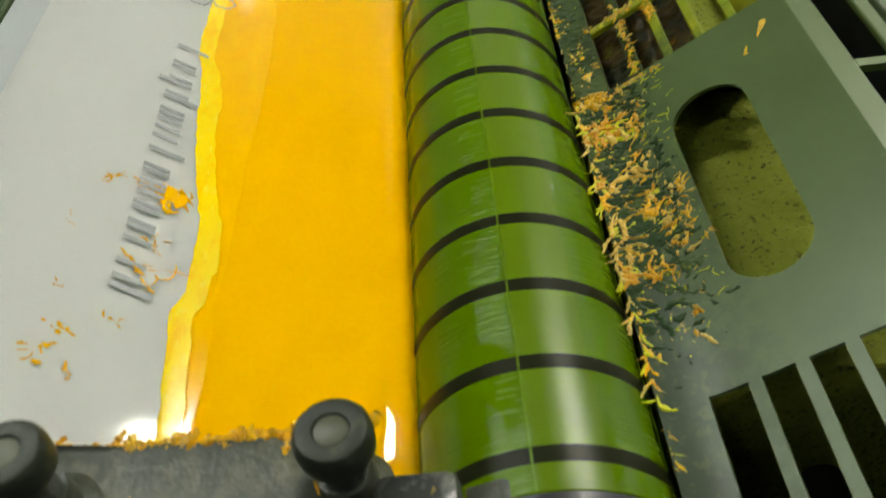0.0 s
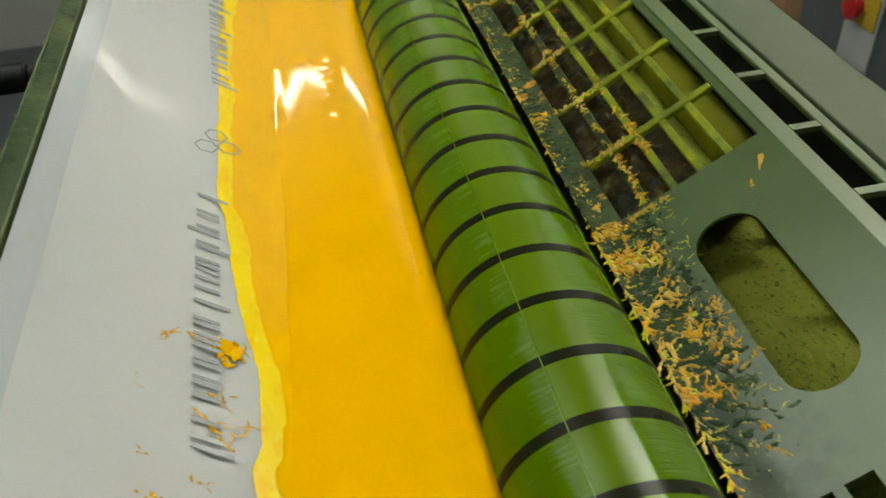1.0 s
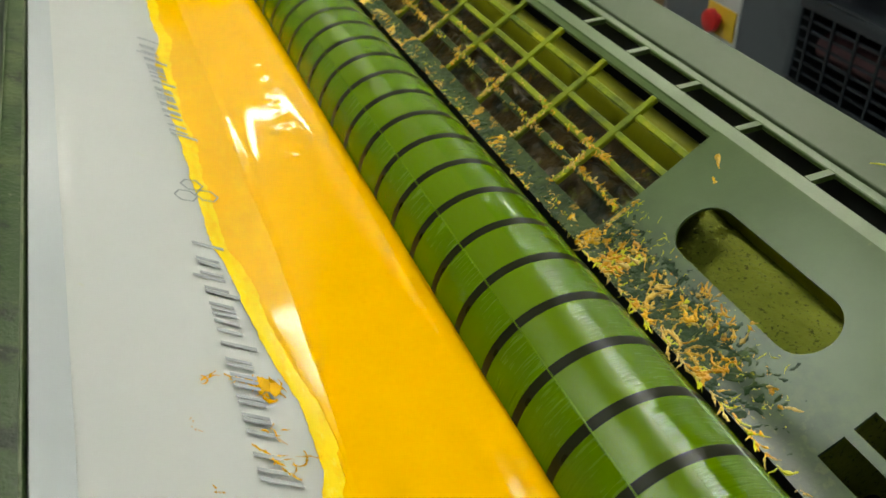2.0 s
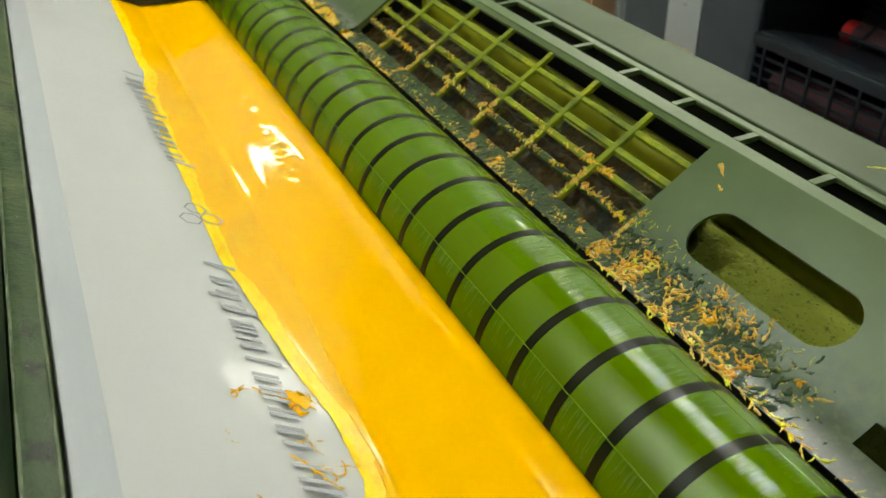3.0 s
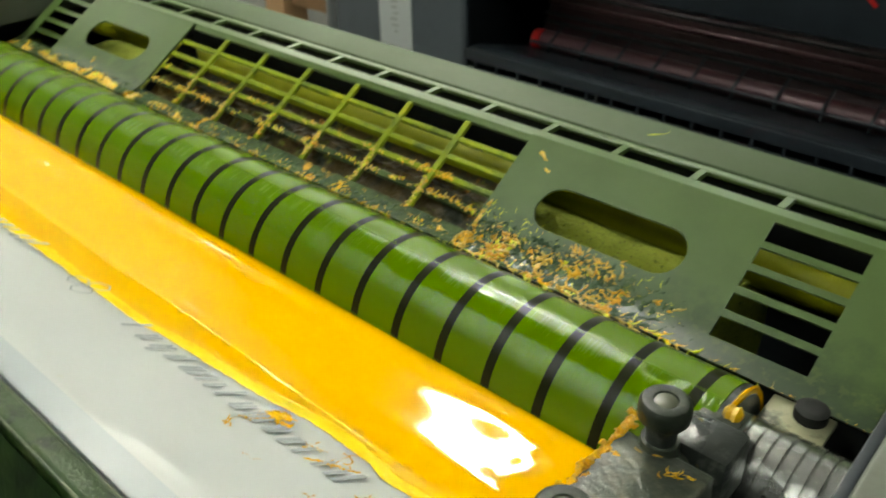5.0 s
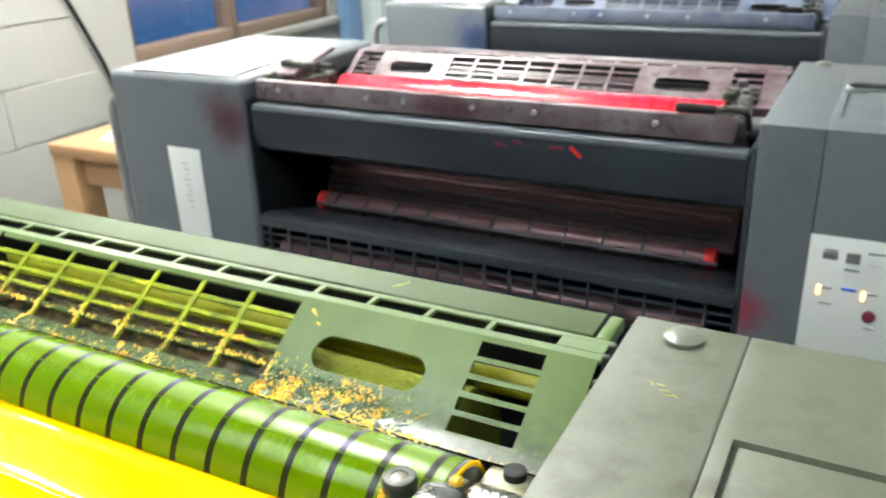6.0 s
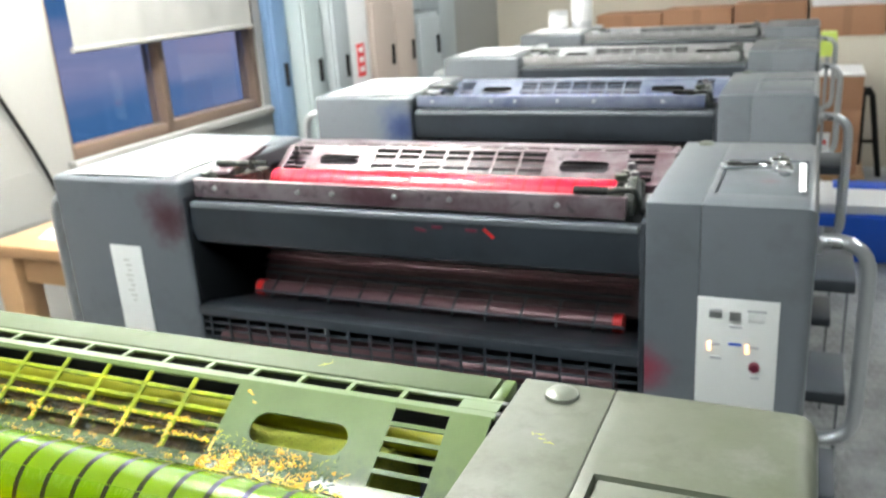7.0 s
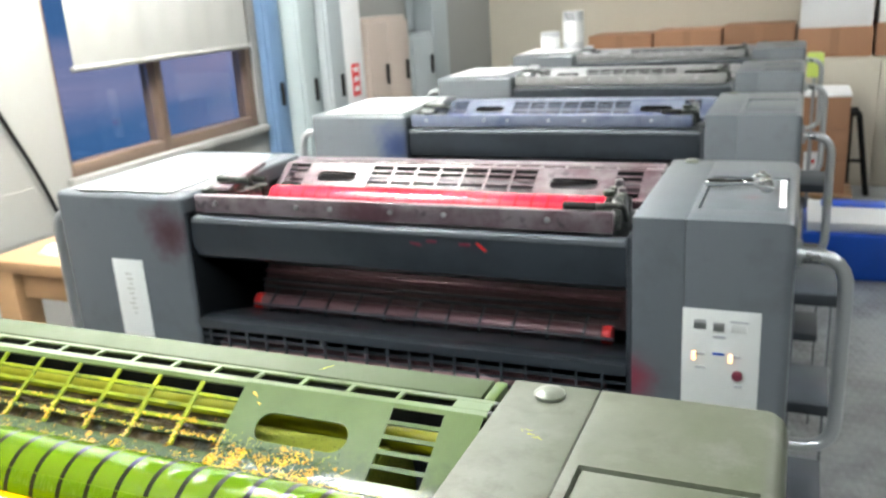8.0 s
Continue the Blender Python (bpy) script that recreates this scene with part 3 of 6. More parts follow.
    thing("backdrop", new_box(-9.1, -9.0, -6, 26, -5, 6), sk, "dusk sky with pink cloud bands", "sky", kind="structure")


def blind():
    b = empty("roller_blind", "white fabric roller blind pulled half down", "blind", at=(WEST + 0.05, 0, 0))
    bm = bmesh.new()
    prev = None
    for i in range(41):
        y = 1.98 + 1.12 * i / 40
        x = 0.006 * math.sin(y * 17) + 0.004 * math.sin(y * 41)
        zb = 0.230
        cur = [bm.verts.new((x, y, zb)), bm.verts.new((x * 0.5, y, 1.0)), bm.verts.new((x * 0.5 - 0.003, y, 1.0)), bm.verts.new((x - 0.003, y, zb))]
        if prev:
            for k in range(4):
                bm.faces.new((prev[k], prev[(k + 1) % 4], cur[(k + 1) % 4], cur[k]))
        prev = cur
    part("fabric", bm, M["blind"], b)
    part("hem_bar", rod(bmesh.new(), 1.97, 3.11, 0.012, "y", (0, 0, 0.225)), M["blind"], b)
    part("roller_tube", rod(bmesh.new(), 1.95, 3.13, 0.03, "y", (0, 0, 1.0)), M["blind"], b)


def ceiling_lights():
    lamps = (("tube_glow", "long white fluorescent ceiling light, switched on", 0.38, ((-0.80, 1.10),)),
             # unseen lamp, placed to give the guard plate its sheen
             ("tube_mid", "long fluorescent ceiling light of middle strength", 0.62, ((-0.60, -1.0),)),
             # unseen lamps added to fill the hall and give the far covers a sheen
             ("tube_dim", "long weak fluorescent ceiling light, unseen, added for fill", 0.62, ((-0.80, 3.3), (0.95, -1.25), (2.2, 1.0), (-0.9, 5.7), (2.2, 3.6), (2.2, 5.7))))
    for tube_, label, half, spots in lamps:
        base = None
        for x, y in spots:
            if base is None:
                base = empty("ceiling_light", label, "ceiling light", group="ceiling lights")
                part("housing", new_box(-0.10, 0.10, -half, half, -0.05, 0.0, bev=0.008), M["white_metal"], base)
                part("diffuser", new_box(-0.085, 0.085, 0.02 - half, half - 0.02, -0.066, -0.051, bev=0.004), M[tube_], base)
                base.matrix_basis = pose(x, y, CEIL)
            else:
                copy_thing(base, pose(x, y, CEIL))


def wall_lights():
    """A row of tube lights high on the west wall; they show in the wet ink, the roller and the foil."""
    for y, z, half in ((0.20, 0.98, 0.27),):
        w = empty("wall_light", "long white fluorescent tube light on the wall", "wall light", group="wall lights", at=(WEST, y, z))
        part("housing", new_box(0.005, 0.045, -half, half, -0.035, 0.035, bev=0.006), M["white_metal"], w)
        part("diffuser", rod(bmesh.new(), 0.02 - half, half - 0.02, 0.016, "y", (0.062, 0, 0), 20, 0.004), M["tube_wall"], w)


def pendant_light():
    """A tube light on two rods before the window; it draws the long bright line on the turning roller."""
    w = empty("pendant_light", "long white fluorescent tube light hanging on two rods", "pendant light", at=(WEST + 0.26, 2.05, 0.86))
    part("housing", new_box(-0.03, 0.03, -0.80, 0.80, 0.035, 0.075, bev=0.006), M["white_metal"], w)
    part("diffuser", rod(bmesh.new(), -0.78, 0.78, 0.032, "y", (0, 0, 0), 20, 0.004), M["tube_wall"], w)
    for y in (-0.6, 0.6):
        part("rod", rod(bmesh.new(), 0.0755, CEIL - 0.86, 0.006, "z", (0, y, 0), 12), M["steel_dim"], w)


# ---------------------------------------------------------------- a printing unit
def bevel_cover(x0, x1, y0, y1, z0, z1, r):
    bm = bmesh.new()
    box(bm, x0, x1, y0, y1, z0, z1)
    es = [e for e in bm.edges if all(abs(v.co.z - z1) < 1e-6 for v in e.verts) or abs(e.verts[0].co.z - e.verts[1].co.z) > 0.1]
    bmesh.ops.bevel(bm, geom=es, offset=r, segments=4, affect="EDGES", profile=0.5)
    return bm


def operator_cover(y, skin, near):
    c = empty("side_cover", "grey enamelled operator side cover, top smudged with ink" if not near else "green-grey enamelled side cover, top hazy with ink mist", "machine cover", group="operator side covers", at=(0, y, 0))
    part("inner_panel", bevel_cover(0.44, 0.5177, -0.256, 0.176, FLOOR, 0.085, 0.0018), skin, c)
    bm = bmesh.new()
    box(bm, 0.5182, 0.67, -0.256, 0.176, FLOOR, 0.085)
    out = [e for e in bm.edges if all(v.co.x > 0.66 for v in e.verts) and (abs(e.verts[0].co.z - e.verts[1].co.z) > 0.1 or all(v.co.z > 0.08 for v in e.verts))]
    bmesh.ops.bevel(bm, geom=out, offset=0.016, segments=5, affect="EDGES", profile=0.5)
    out = [e for e in bm.edges if e.calc_face_angle(0) > 1.2 and (e.verts[0].co.z + e.verts[1].co.z) > 0.0]
    bmesh.ops.bevel(bm, geom=out, offset=0.0015, segments=2, affect="EDGES", profile=0.5)
    hy = 0.053 if near else 0.035
    gap = 0.0032 if near else 0.0022
    for co, no in (((0.528, 0, 0), (1, 0, 0)), ((0.655, 0, 0), (1, 0, 0)), ((0, -0.19, 0), (0, 1, 0)), ((0, hy, 0), (0, 1, 0))):
        bmesh.ops.bisect_plane(bm, geom=bm.verts[:] + bm.edges[:] + bm.faces[:], plane_co=co, plane_no=no, dist=1e-6)
    top = [f for f in bm.faces if f.calc_center_median().z > 0.0845 and 0.53 < f.calc_center_median().x < 0.653 and -0.188 < f.calc_center_median().y < hy - 0.002]
    bmesh.ops.inset_region(bm, faces=top, thickness=0.001, depth=-0.007)
    part("outer_panel", bm, skin, c)
    part("hatch", new_box(0.5315, 0.6515, -0.1865, hy - 0.001 - gap, 0.0785, 0.0838 if near else 0.0825, bev=0.001), skin, c, "hatch lid in a recessed seat")
    part("push_button", lathe(bmesh.new(), [(0.0855, 0.0135), (0.0880, 0.0135), (0.0905, 0.0105), (0.0913, 0.005)], "z", 28, (0.478, 0.153, 0)), M["button"], c, "domed dull grey button")
    # control panel on the front face
    p = part("control_panel", new_box(0.517, 0.629, -0.2595, -0.257, -0.225, -0.052, bev=0.001), M["label"], c, "white control panel with lit keys")
    for x, z, w, h, mm in ((0.543, -0.078, 0.018, 0.010, "steel_dim"), (0.570, -0.078, 0.016, 0.014, "steel_dim"), (0.599, -0.078, 0.022, 0.014, "label"), (0.535, -0.128, 0.005, 0.014, "amber"), (0.588, -0.128, 0.005, 0.014, "amber"),
                           (0.545, -0.124, 0.012, 0.003, "print"), (0.598, -0.124, 0.012, 0.003, "print"), (0.571, -0.122, 0.018, 0.003, "blue"), (0.545, -0.146, 0.016, 0.003, "print"), (0.601, -0.172, 0.012, 0.003, "print"),
                           (0.571, -0.094, 0.018, 0.004, "print"), (0.543, -0.070, 0.018, 0.002, "print"), (0.599, -0.068, 0.026, 0.003, "print")):
        part("key", new_box(x - w / 2, x + w / 2, -0.2625, -0.2596, z - h / 2, z + h / 2, bev=0.0006), M[mm], p)
    part("stop_key", lathe(bmesh.new(), [(-0.2597, 0.008), (-0.264, 0.008), (-0.266, 0.006)], "y", 20, (0.599, 0, -0.155)), M["rust"], p, "dark red round stop key")
    return c


def far_cover(y, skin):
    c = empty("side_cover", "grey enamelled drive side cover of a printing unit", "machine cover", group="drive side covers", at=(0, y, 0))
    part("body", bevel_cover(-0.73, -0.408, -0.256, 0.176, FLOOR, 0.084, 0.012), skin, c)
    part("top_lid", bevel_cover(-0.715, -0.423, -0.241, 0.161, 0.0842, 0.0855, 0.0006), skin, c)
    p = part("name_strip", new_box(-0.603, -0.525, -0.2595, -0.257, -0.36, -0.05, bev=0.001), M["label"], c, "pale vertical strip with a faded mark")
    pl = part("yellow_plate", new_box(-0.60, -0.53, -0.2625, -0.2596, -0.285, -0.235, bev=0.001), M["yellow"], c, "yellow plate of the stop button")
    part("stop_button", lathe(bmesh.new(), [(-0.2626, 0.010), (-0.272, 0.010), (-0.2725, 0.019), (-0.281, 0.018), (-0.284, 0.012)], "y", 24, (-0.572, 0, -0.258)), M["red"], pl, "red mushroom stop button")
    for i in range(9):
        z = -0.080 - 0.0105 * i
        part("mark", new_box(-0.574 + 0.004 * (i % 3), -0.558 + 0.003 * (i % 2), -0.2601, -0.2597, z - 0.0022, z + 0.0018), M["faded"], p)
    return c


def guard(y, skin, bars, dirty):
    g = empty("finger_guard", "enamelled roller guard plate with slots, grip holes and a bar grid", "machine guard", group="roller guards", at=(0, y, 0))
    T = 0.003
    vf, v0, v1, vb = v_of(0.0445), v_of(0.0565), v_of(0.1175), v_of(0.1215)

    def slab(name, x0, x1, a, b, material, label=""):
        return part(name, new_box(x0, x1, a, b, -T, 0, bev=0.0006, seg=1), material, g, label, at=PLATE)

    # end panels: a sheet on top of the grid's frame, with a rounded front corner, a grip hole and five slots
    rows = [v0 + (v1 - v0) * (i + 1) / 5 for i in range(4)]
    hw = 0.0021

    def end_panel(s):
        outline = [(0.4285, vf), (0.4285, vb), (0.185, vb)]
        for i in range(9):
            a = radians(180 + 90 * i / 8)
            outline.append((0.197 + 0.012 * math.cos(a), vf + 0.014 + 0.014 * math.sin(a)))
        hx0, hx1, hv0, hv1 = 0.2165, 0.3125, v_of(0.0728), v_of(0.0978)
        r, rv, cv = 0.0140, (hv1 - hv0) / 2, (hv0 + hv1) / 2
        hole = []
        for cx, st in ((hx1 - r, -90), (hx0 + r, 90)):
            for i in range(13):
                a = radians(st + 180 * i / 12)
                hole.append((cx + r * math.cos(a), cv + rv * math.sin(a)))
        loops = [outline, hole]
        cuts = [v0] + rows + [v1]
        for i in range(5):
            a, b = cuts[i] + (hw if i else 0), cuts[i + 1] - (hw if i < 4 else 0)
            loops.append([(0.3440, a), (0.3935, a), (0.3935, b), (0.3440, b)])
        return sheet([[(s * x, v) for x, v in lp] for lp in loops], 0.0008, 0.0024, vf)
    part("end_panel", end_panel(1), skin, g, "smooth enamelled end panel with a grip hole", at=PLATE)
    part("end_panel", end_panel(-1), skin, g, "smooth enamelled end panel with a grip hole", at=PLATE)
    bm = bmesh.new()
    box(bm, -0.200, 0.200, vf + 0.001, v0, -T, 0)
    cut_and_bend(bm, vf)
    part("front_strip", bm, dirty, g, "front edge strip caked with ink", at=PLATE)
    # near unit: lip coloured black to paint the shaded gap beside the roller
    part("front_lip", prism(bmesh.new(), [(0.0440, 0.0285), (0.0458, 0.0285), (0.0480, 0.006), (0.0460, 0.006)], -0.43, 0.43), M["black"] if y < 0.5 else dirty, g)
    slab("rear_strip", -0.1848, 0.1848, v1, vb, skin)
    # cross bars of the grid and bars of the side slots
    for k, v in enumerate(rows):
        slab("long_bar", -0.190, 0.190, v - hw * (1.3 if k == 0 else 1), v + hw, dirty if k == 0 else bars)
    cw = (0.37 + 0.005) / 7
    for i in range(1, 7):
        x = -0.1875 + cw * i
        part("cross_bar", new_box(x - 0.0026, x + 0.0026, v0, v1, -T + 0.0004, 0.0006, bev=0.0006, seg=1), bars, g, at=PLATE)
    # flat ledge with a row of slits, then the rear cover
    zt = 0.0735
    for a, b in ((0.121, 0.1315), (0.1455, 0.1515)):
        part("ledge_strip", new_box(-0.43, 0.43, a, b, zt - 0.003, zt, bev=0.0006, seg=1), skin, g)
    pitch = 0.0516
    xs = [0.3945 - pitch * i for i in range(16)]
    part("ledge_end", new_box(0.3945, 0.4285, 0.1315, 0.1455, zt - 0.003, zt), skin, g)
    part("ledge_rim", new_box(0.4165, 0.4280, 0.1507, 0.1885, zt - 0.010, zt + 0.0008, bev=0.0022), skin, g, "rounded rim round the rear cover's end")
    if y < 0.5:
        for sy in (0.090, 0.108, 0.128, 0.146):
            part("stud", lathe(bmesh.new(), [(plate_z(min(sy, 0.1215)) - 0.012, 0.0028), (plate_z(min(sy, 0.1215)) + 0.001, 0.0028), (plate_z(min(sy, 0.1215)) + 0.002, 0.0018), (plate_z(min(sy, 0.1215)) + 0.002, 0.0002)], "z", 14, (0.4318, sy, 0)), M["black_oily"], g, "oily black stud")
    part("ledge_end", new_box(-0.43, xs[-1] - 0.0045, 0.1315, 0.1455, zt - 0.003, zt), skin, g)
    web = None
    for x in xs[1:]:
        m = pose(x - 0.00225, 0.1385, zt - 0.0015)
        if web is None:
            web = part("ledge_web", new_box(-0.00225, 0.00225, -0.007, 0.007, -0.0015, 0.0015), skin, g, at=m)
        else:
            share(web, m)
    part("rear_cover", prism(bmesh.new(), [(0.1532, 0.040), (0.1532, 0.0732), (0.1540, 0.0740), (0.1880, 0.0742), (0.1906, 0.0728), (0.1915, 0.0690), (0.1915, 0.05)], -0.417, 0.4140, bev=0.0004), M["green_rear"] if y < 0.5 else skin, g, "flat rear cover strip")
    return g


def fountain_roller(y, filmm, bandm, ridged):
    rl = new("fountain_roller", mesh_of("fountain_roller", lathe(bmesh.new(), [(-0.372, 0.036), (-0.372, R_ROLL), (0.3765, R_ROLL), (0.3766, R_ROLL - 0.0005), (0.3767, 0.02)], "x", 96), filmm))
    tagged(rl, "ink-coated steel fountain roller with dark bands, wet and glossy", "roller", group="fountain rollers")
    rl.matrix_basis = pose(0, y + ROLL_Y, ROLL_Z)
    b = None
    for i in range(24):
        x = 0.3655 - 0.0311 * i
        m = pose(x, 0, 0)
        if b is None:
            b = part("band", lathe(bmesh.new(), [(-0.0026, R_ROLL - 0.001), (-0.0026, R_ROLL + 0.00012), (0.0026, R_ROLL + 0.00012), (0.0026, R_ROLL - 0.001)], "x", 96), bandm, rl, "dark ring where no ink is fed", at=m)
        else:
            share(b, m)
    part("bare_end", lathe(bmesh.new(), [(0.3768, 0.03), (0.3768, R_ROLL - 0.0004), (0.381, R_ROLL - 0.0006), (0.3812, 0.034), (0.3825, 0.032)], "x", 72), M["black_oily"], rl, "oily bare end")
    if ridged:
        rings = [(0.3826, 0.020)]
        for i in range(9):
            x = 0.3830 + 0.006 * i
            rings += [(x, 0.0268), (x + 0.0046, 0.0270), (x + 0.0050, 0.0258), (x + 0.0056, 0.0258)]
        part("journal", lathe(bmesh.new(), rings + [(0.4375, 0.02)], "x", 48), M["steel"], rl, "bright ribbed steel journal")
    else:
        part("journal", rod(bmesh.new(), 0.3825, 0.438, 0.017), M["steel_dim"], rl)
    part("journal", rod(bmesh.new(), -0.438, -0.3725, 0.017), M["steel_dim"], rl)
    if ridged:
        part("ink_rim", lathe(bmesh.new(), [(0.377, 0.033), (0.3795, R_ROLL - 0.0006), (0.3805, R_ROLL + 0.0002), (0.3815, R_ROLL - 0.0008), (0.3814, 0.0355), (0.378, 0.033)], "x", 72), M["ink"], rl, "yellow ink on the rim")
        rg = None
        for i in range(5):
            m = pose(0, 0, 0, -72 * i)
            if rg is None:
                rg = part("ink_ridge", prism(bmesh.new(), [(-0.0005, R_ROLL - 0.0004), (-0.0002, R_ROLL + 0.00025), (0.0002, R_ROLL + 0.00025), (0.0005, R_ROLL - 0.0004)], -0.37, 0.376), M["ridge"], rl, "thin raised line of ink", at=m)
            else:
                share(rg, m)
    return rl


def inner_roller(y, z, r, x1, material, label):
    rl = empty("inking_roller", label, "roller", group="inking rollers", at=(0, y, z))
    part("sleeve", rod(bmesh.new(), -x1, x1, r, seg=56), material, rl)
    for s in (1, -1):
        a, b = sorted((s * (x1 + 0.0015), s * 0.4295))
        part("journal", rod(bmesh.new(), a, b, min(0.008, r * 0.6), seg=20), M["black"], rl)
    return rl


def caked_tray():
    """A drip tray under the grid, heaped with lumps of old ink."""
    tray = empty("drip_tray", "dark drip tray under the grid caked with brown ink lumps", "tray")
    bm = bmesh.new()
    nx, ny = 300, 44
    prev = None
    for i in range(nx + 1):
        x = -0.186 + 0.372 * i / nx
        cur = []
        for j in range(ny + 1):
            y = 0.0505 + 0.0500 * j / ny
            z = min(0.0365, plate_z(y) - 0.0105)
            a = noise.noise((x * 90, y * 130, 1.5)) + 0.6 * noise.noise((x * 230, y * 260, 4.5))
            # two heaped rows
            heap = math.exp(-((y - 0.078) / 0.005) ** 2) + 0.8 * math.exp(-((y - 0.095) / 0.005) ** 2)
            z += 0.0016 * a + heap * (0.0030 + 0.0030 * noise.noise((x * 60, y * 40, 8.5)))
            cur.append(bm.verts.new((x, y, max(z, plate_z(y) - 0.016))))
        if prev:
            for j in range(ny):
                bm.faces.new((prev[j], cur[j], cur[j + 1], prev[j + 1]))
        prev = cur
    bmesh.ops.solidify(bm, geom=bm.faces[:], thickness=0.0008)
    part("crusted_bed", bm, M["lumps"], tray, "brown and olive lumps of old ink")
    # black walls added to stop light leaking from the grid to the grip holes
    for s in (1, -1):
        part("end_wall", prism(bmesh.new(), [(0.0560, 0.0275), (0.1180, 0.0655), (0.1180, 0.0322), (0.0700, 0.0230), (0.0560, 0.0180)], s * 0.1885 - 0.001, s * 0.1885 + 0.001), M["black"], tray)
    return tray


def fountain(y, rail, face, cheek, near):
    """The rail that carries the ink fountain, with its end blocks and knobs."""
    f = empty("ink_fountain", "dark painted ink fountain with end blocks and black knobs", "ink fountain", group="ink fountains", at=(0, y, 0))
    if not near:
        part("rail_top", prism(bmesh.new(), [(-0.2095, 0.062), (-0.2095, 0.0795), (-0.2195, 0.0815), (-0.2265, 0.0805), (-0.2275, 0.047), (-0.222, 0.047)], -0.40, 0.405, bev=0.0012), rail, f, "scuffed rail above the hood")
        for x in (-0.35, -0.17, -0.10, 0.02, 0.12, 0.30):
            part("screw", rod(bmesh.new(), -0.2325, -0.2272, 0.0045, "y", (x, 0, 0.066), 14), M["steel_dim"], f)
    if near:
        part("rail_top", prism(bmesh.new(), [(-0.2072, 0.058), (-0.2072, 0.0785), (-0.2165, 0.0825), (-0.2190, 0.0815), (-0.2205, 0.060)], -0.43, 0.43, bev=0.0012), rail, f, "rail edge beside the foil")
        for ey, ez in ((-0.2184, 0.0819), (-0.2078, 0.0788)):
            part("worn_edge", rod(bmesh.new(), -0.43, 0.43, 0.0007, centre=(0, ey, ez), seg=8, bev=0.0002), M["worn"], f, "paint worn thin along the edge")
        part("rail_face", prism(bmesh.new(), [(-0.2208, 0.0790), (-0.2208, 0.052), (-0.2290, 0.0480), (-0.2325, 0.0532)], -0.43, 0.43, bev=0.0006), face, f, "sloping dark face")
        part("rail_foot", prism(bmesh.new(), [(-0.2329, 0.0528), (-0.2310, 0.044), (-0.2330, -0.02), (-0.2440, -0.02), (-0.2475, 0.0225), (-0.2462, 0.0270)], -0.43, 0.43, bev=0.002), M["green_foot"], f, "paler rubbed foot of the rail")
    part("tray", prism(bmesh.new(), [(-0.2065, foil_z(-0.2065) - 0.0035), (-0.05, foil_z(-0.05) - 0.0012), (-0.05, foil_z(-0.05) - 0.012), (-0.2065, 0.03)], -0.40, 0.40), M["steel_dim"], f)
    for s in (1, -1):
        x0, x1 = (0.3575, 0.396) if s > 0 else (-0.410, -0.372)
        c = part("end_block", prism(bmesh.new(), [(-0.190, 0.086), (-0.160, 0.080), (-0.136, 0.0640), (-0.110, 0.0605), (-0.060, 0.0595), (-0.049, 0.0570), (-0.045, 0.030), (-0.052, 0.004), (-0.10, 0.024), (-0.190, 0.061)], x0, x1, bev=0.002), cheek, f, "end block smeared with ink")
        xm = (x0 + x1) / 2
        part("bearing_block", new_box(x0 + 0.014, x1 + 0.002, -0.0435, -0.020, 0.030, 0.0585, bev=0.004), M["black_oily"], f)
        for kx, ky, kz in ((-0.0045, -0.0492, 0.0815), (0.0003, -0.1235, 0.0925)):
            k = part("knob", lathe(bmesh.new(), [(kz - 0.0105, 0.0065), (kz - 0.0100, 0.0088), (kz - 0.0085, 0.0099), (kz - 0.0045, 0.0102), (kz - 0.0018, 0.0099), (kz - 0.0004, 0.0088), (kz, 0.0072), (kz - 0.0003, 0.0048), (kz - 0.0012, 0.0044)], "z", 36, (xm + kx, ky, 0)), M["knob"], f, "round black clamping knob")
            part("insert", lathe(bmesh.new(), [(kz - 0.003, 0.0043), (kz - 0.0008, 0.0043), (kz - 0.0005, 0.003)], "z", 24, (xm + kx, ky, 0)), M["knob_cap"], k)
            part("boss", lathe(bmesh.new(), [(kz - 0.05, 0.013), (kz - 0.030, 0.012), (kz - 0.027, 0.0085), (kz - 0.020, 0.0075)], "z", 24, (xm + kx, ky, 0)), cheek, f)
            part("stem", rod(bmesh.new(), kz - 0.04, kz - 0.012, 0.006, "z", (xm + kx, ky, 0), 20), M["black_oily"], k)
    if near:
        part("bearing_bracket", new_box(0.3845, 0.414, 0.0215, 0.0425, 0.0255, 0.0290, bev=0.001), M["cream"], f, "cream bearing bracket plate spotted with ink")
        part("bearing_nut", lathe(bmesh.new(), [(0.0292, 0.0075), (0.0345, 0.0075), (0.0352, 0.006), (0.0352, 0.004)], "z", 20, (0.4035, 0.0365, 0)), M["black"], f, "black round nut")
        part("swing_arm", prism(bmesh.new(), [(-0.0195, 0.044), (-0.010, 0.0475), (0.003, 0.0462), (0.004, 0.0425), (-0.0195, 0.038)], 0.3705, 0.3885, bev=0.001), M["cheek"], f, "inky arm over the roller's end")
        part("ink_clump", lathe(bmesh.new(), [(0.379, 0.002), (0.381, 0.0042), (0.383, 0.0036), (0.385, 0.0044), (0.387, 0.002)], "x", 14, (0, -0.004, 0.0475)), M["ink_dry"], f)
    # thumb screw on the rail's outer side; hole and slot are black pieces painting their shade
    if near:
        lean = Matrix.Rotation(math.atan(1.94), 4, "X")
        t = part("thumb_screw", rod(bmesh.new(), -0.247, -0.229, 0.0080, "y", (SCREW_X, 0, SCREW_Z), 16), M["black"], f, "black thumb screw")
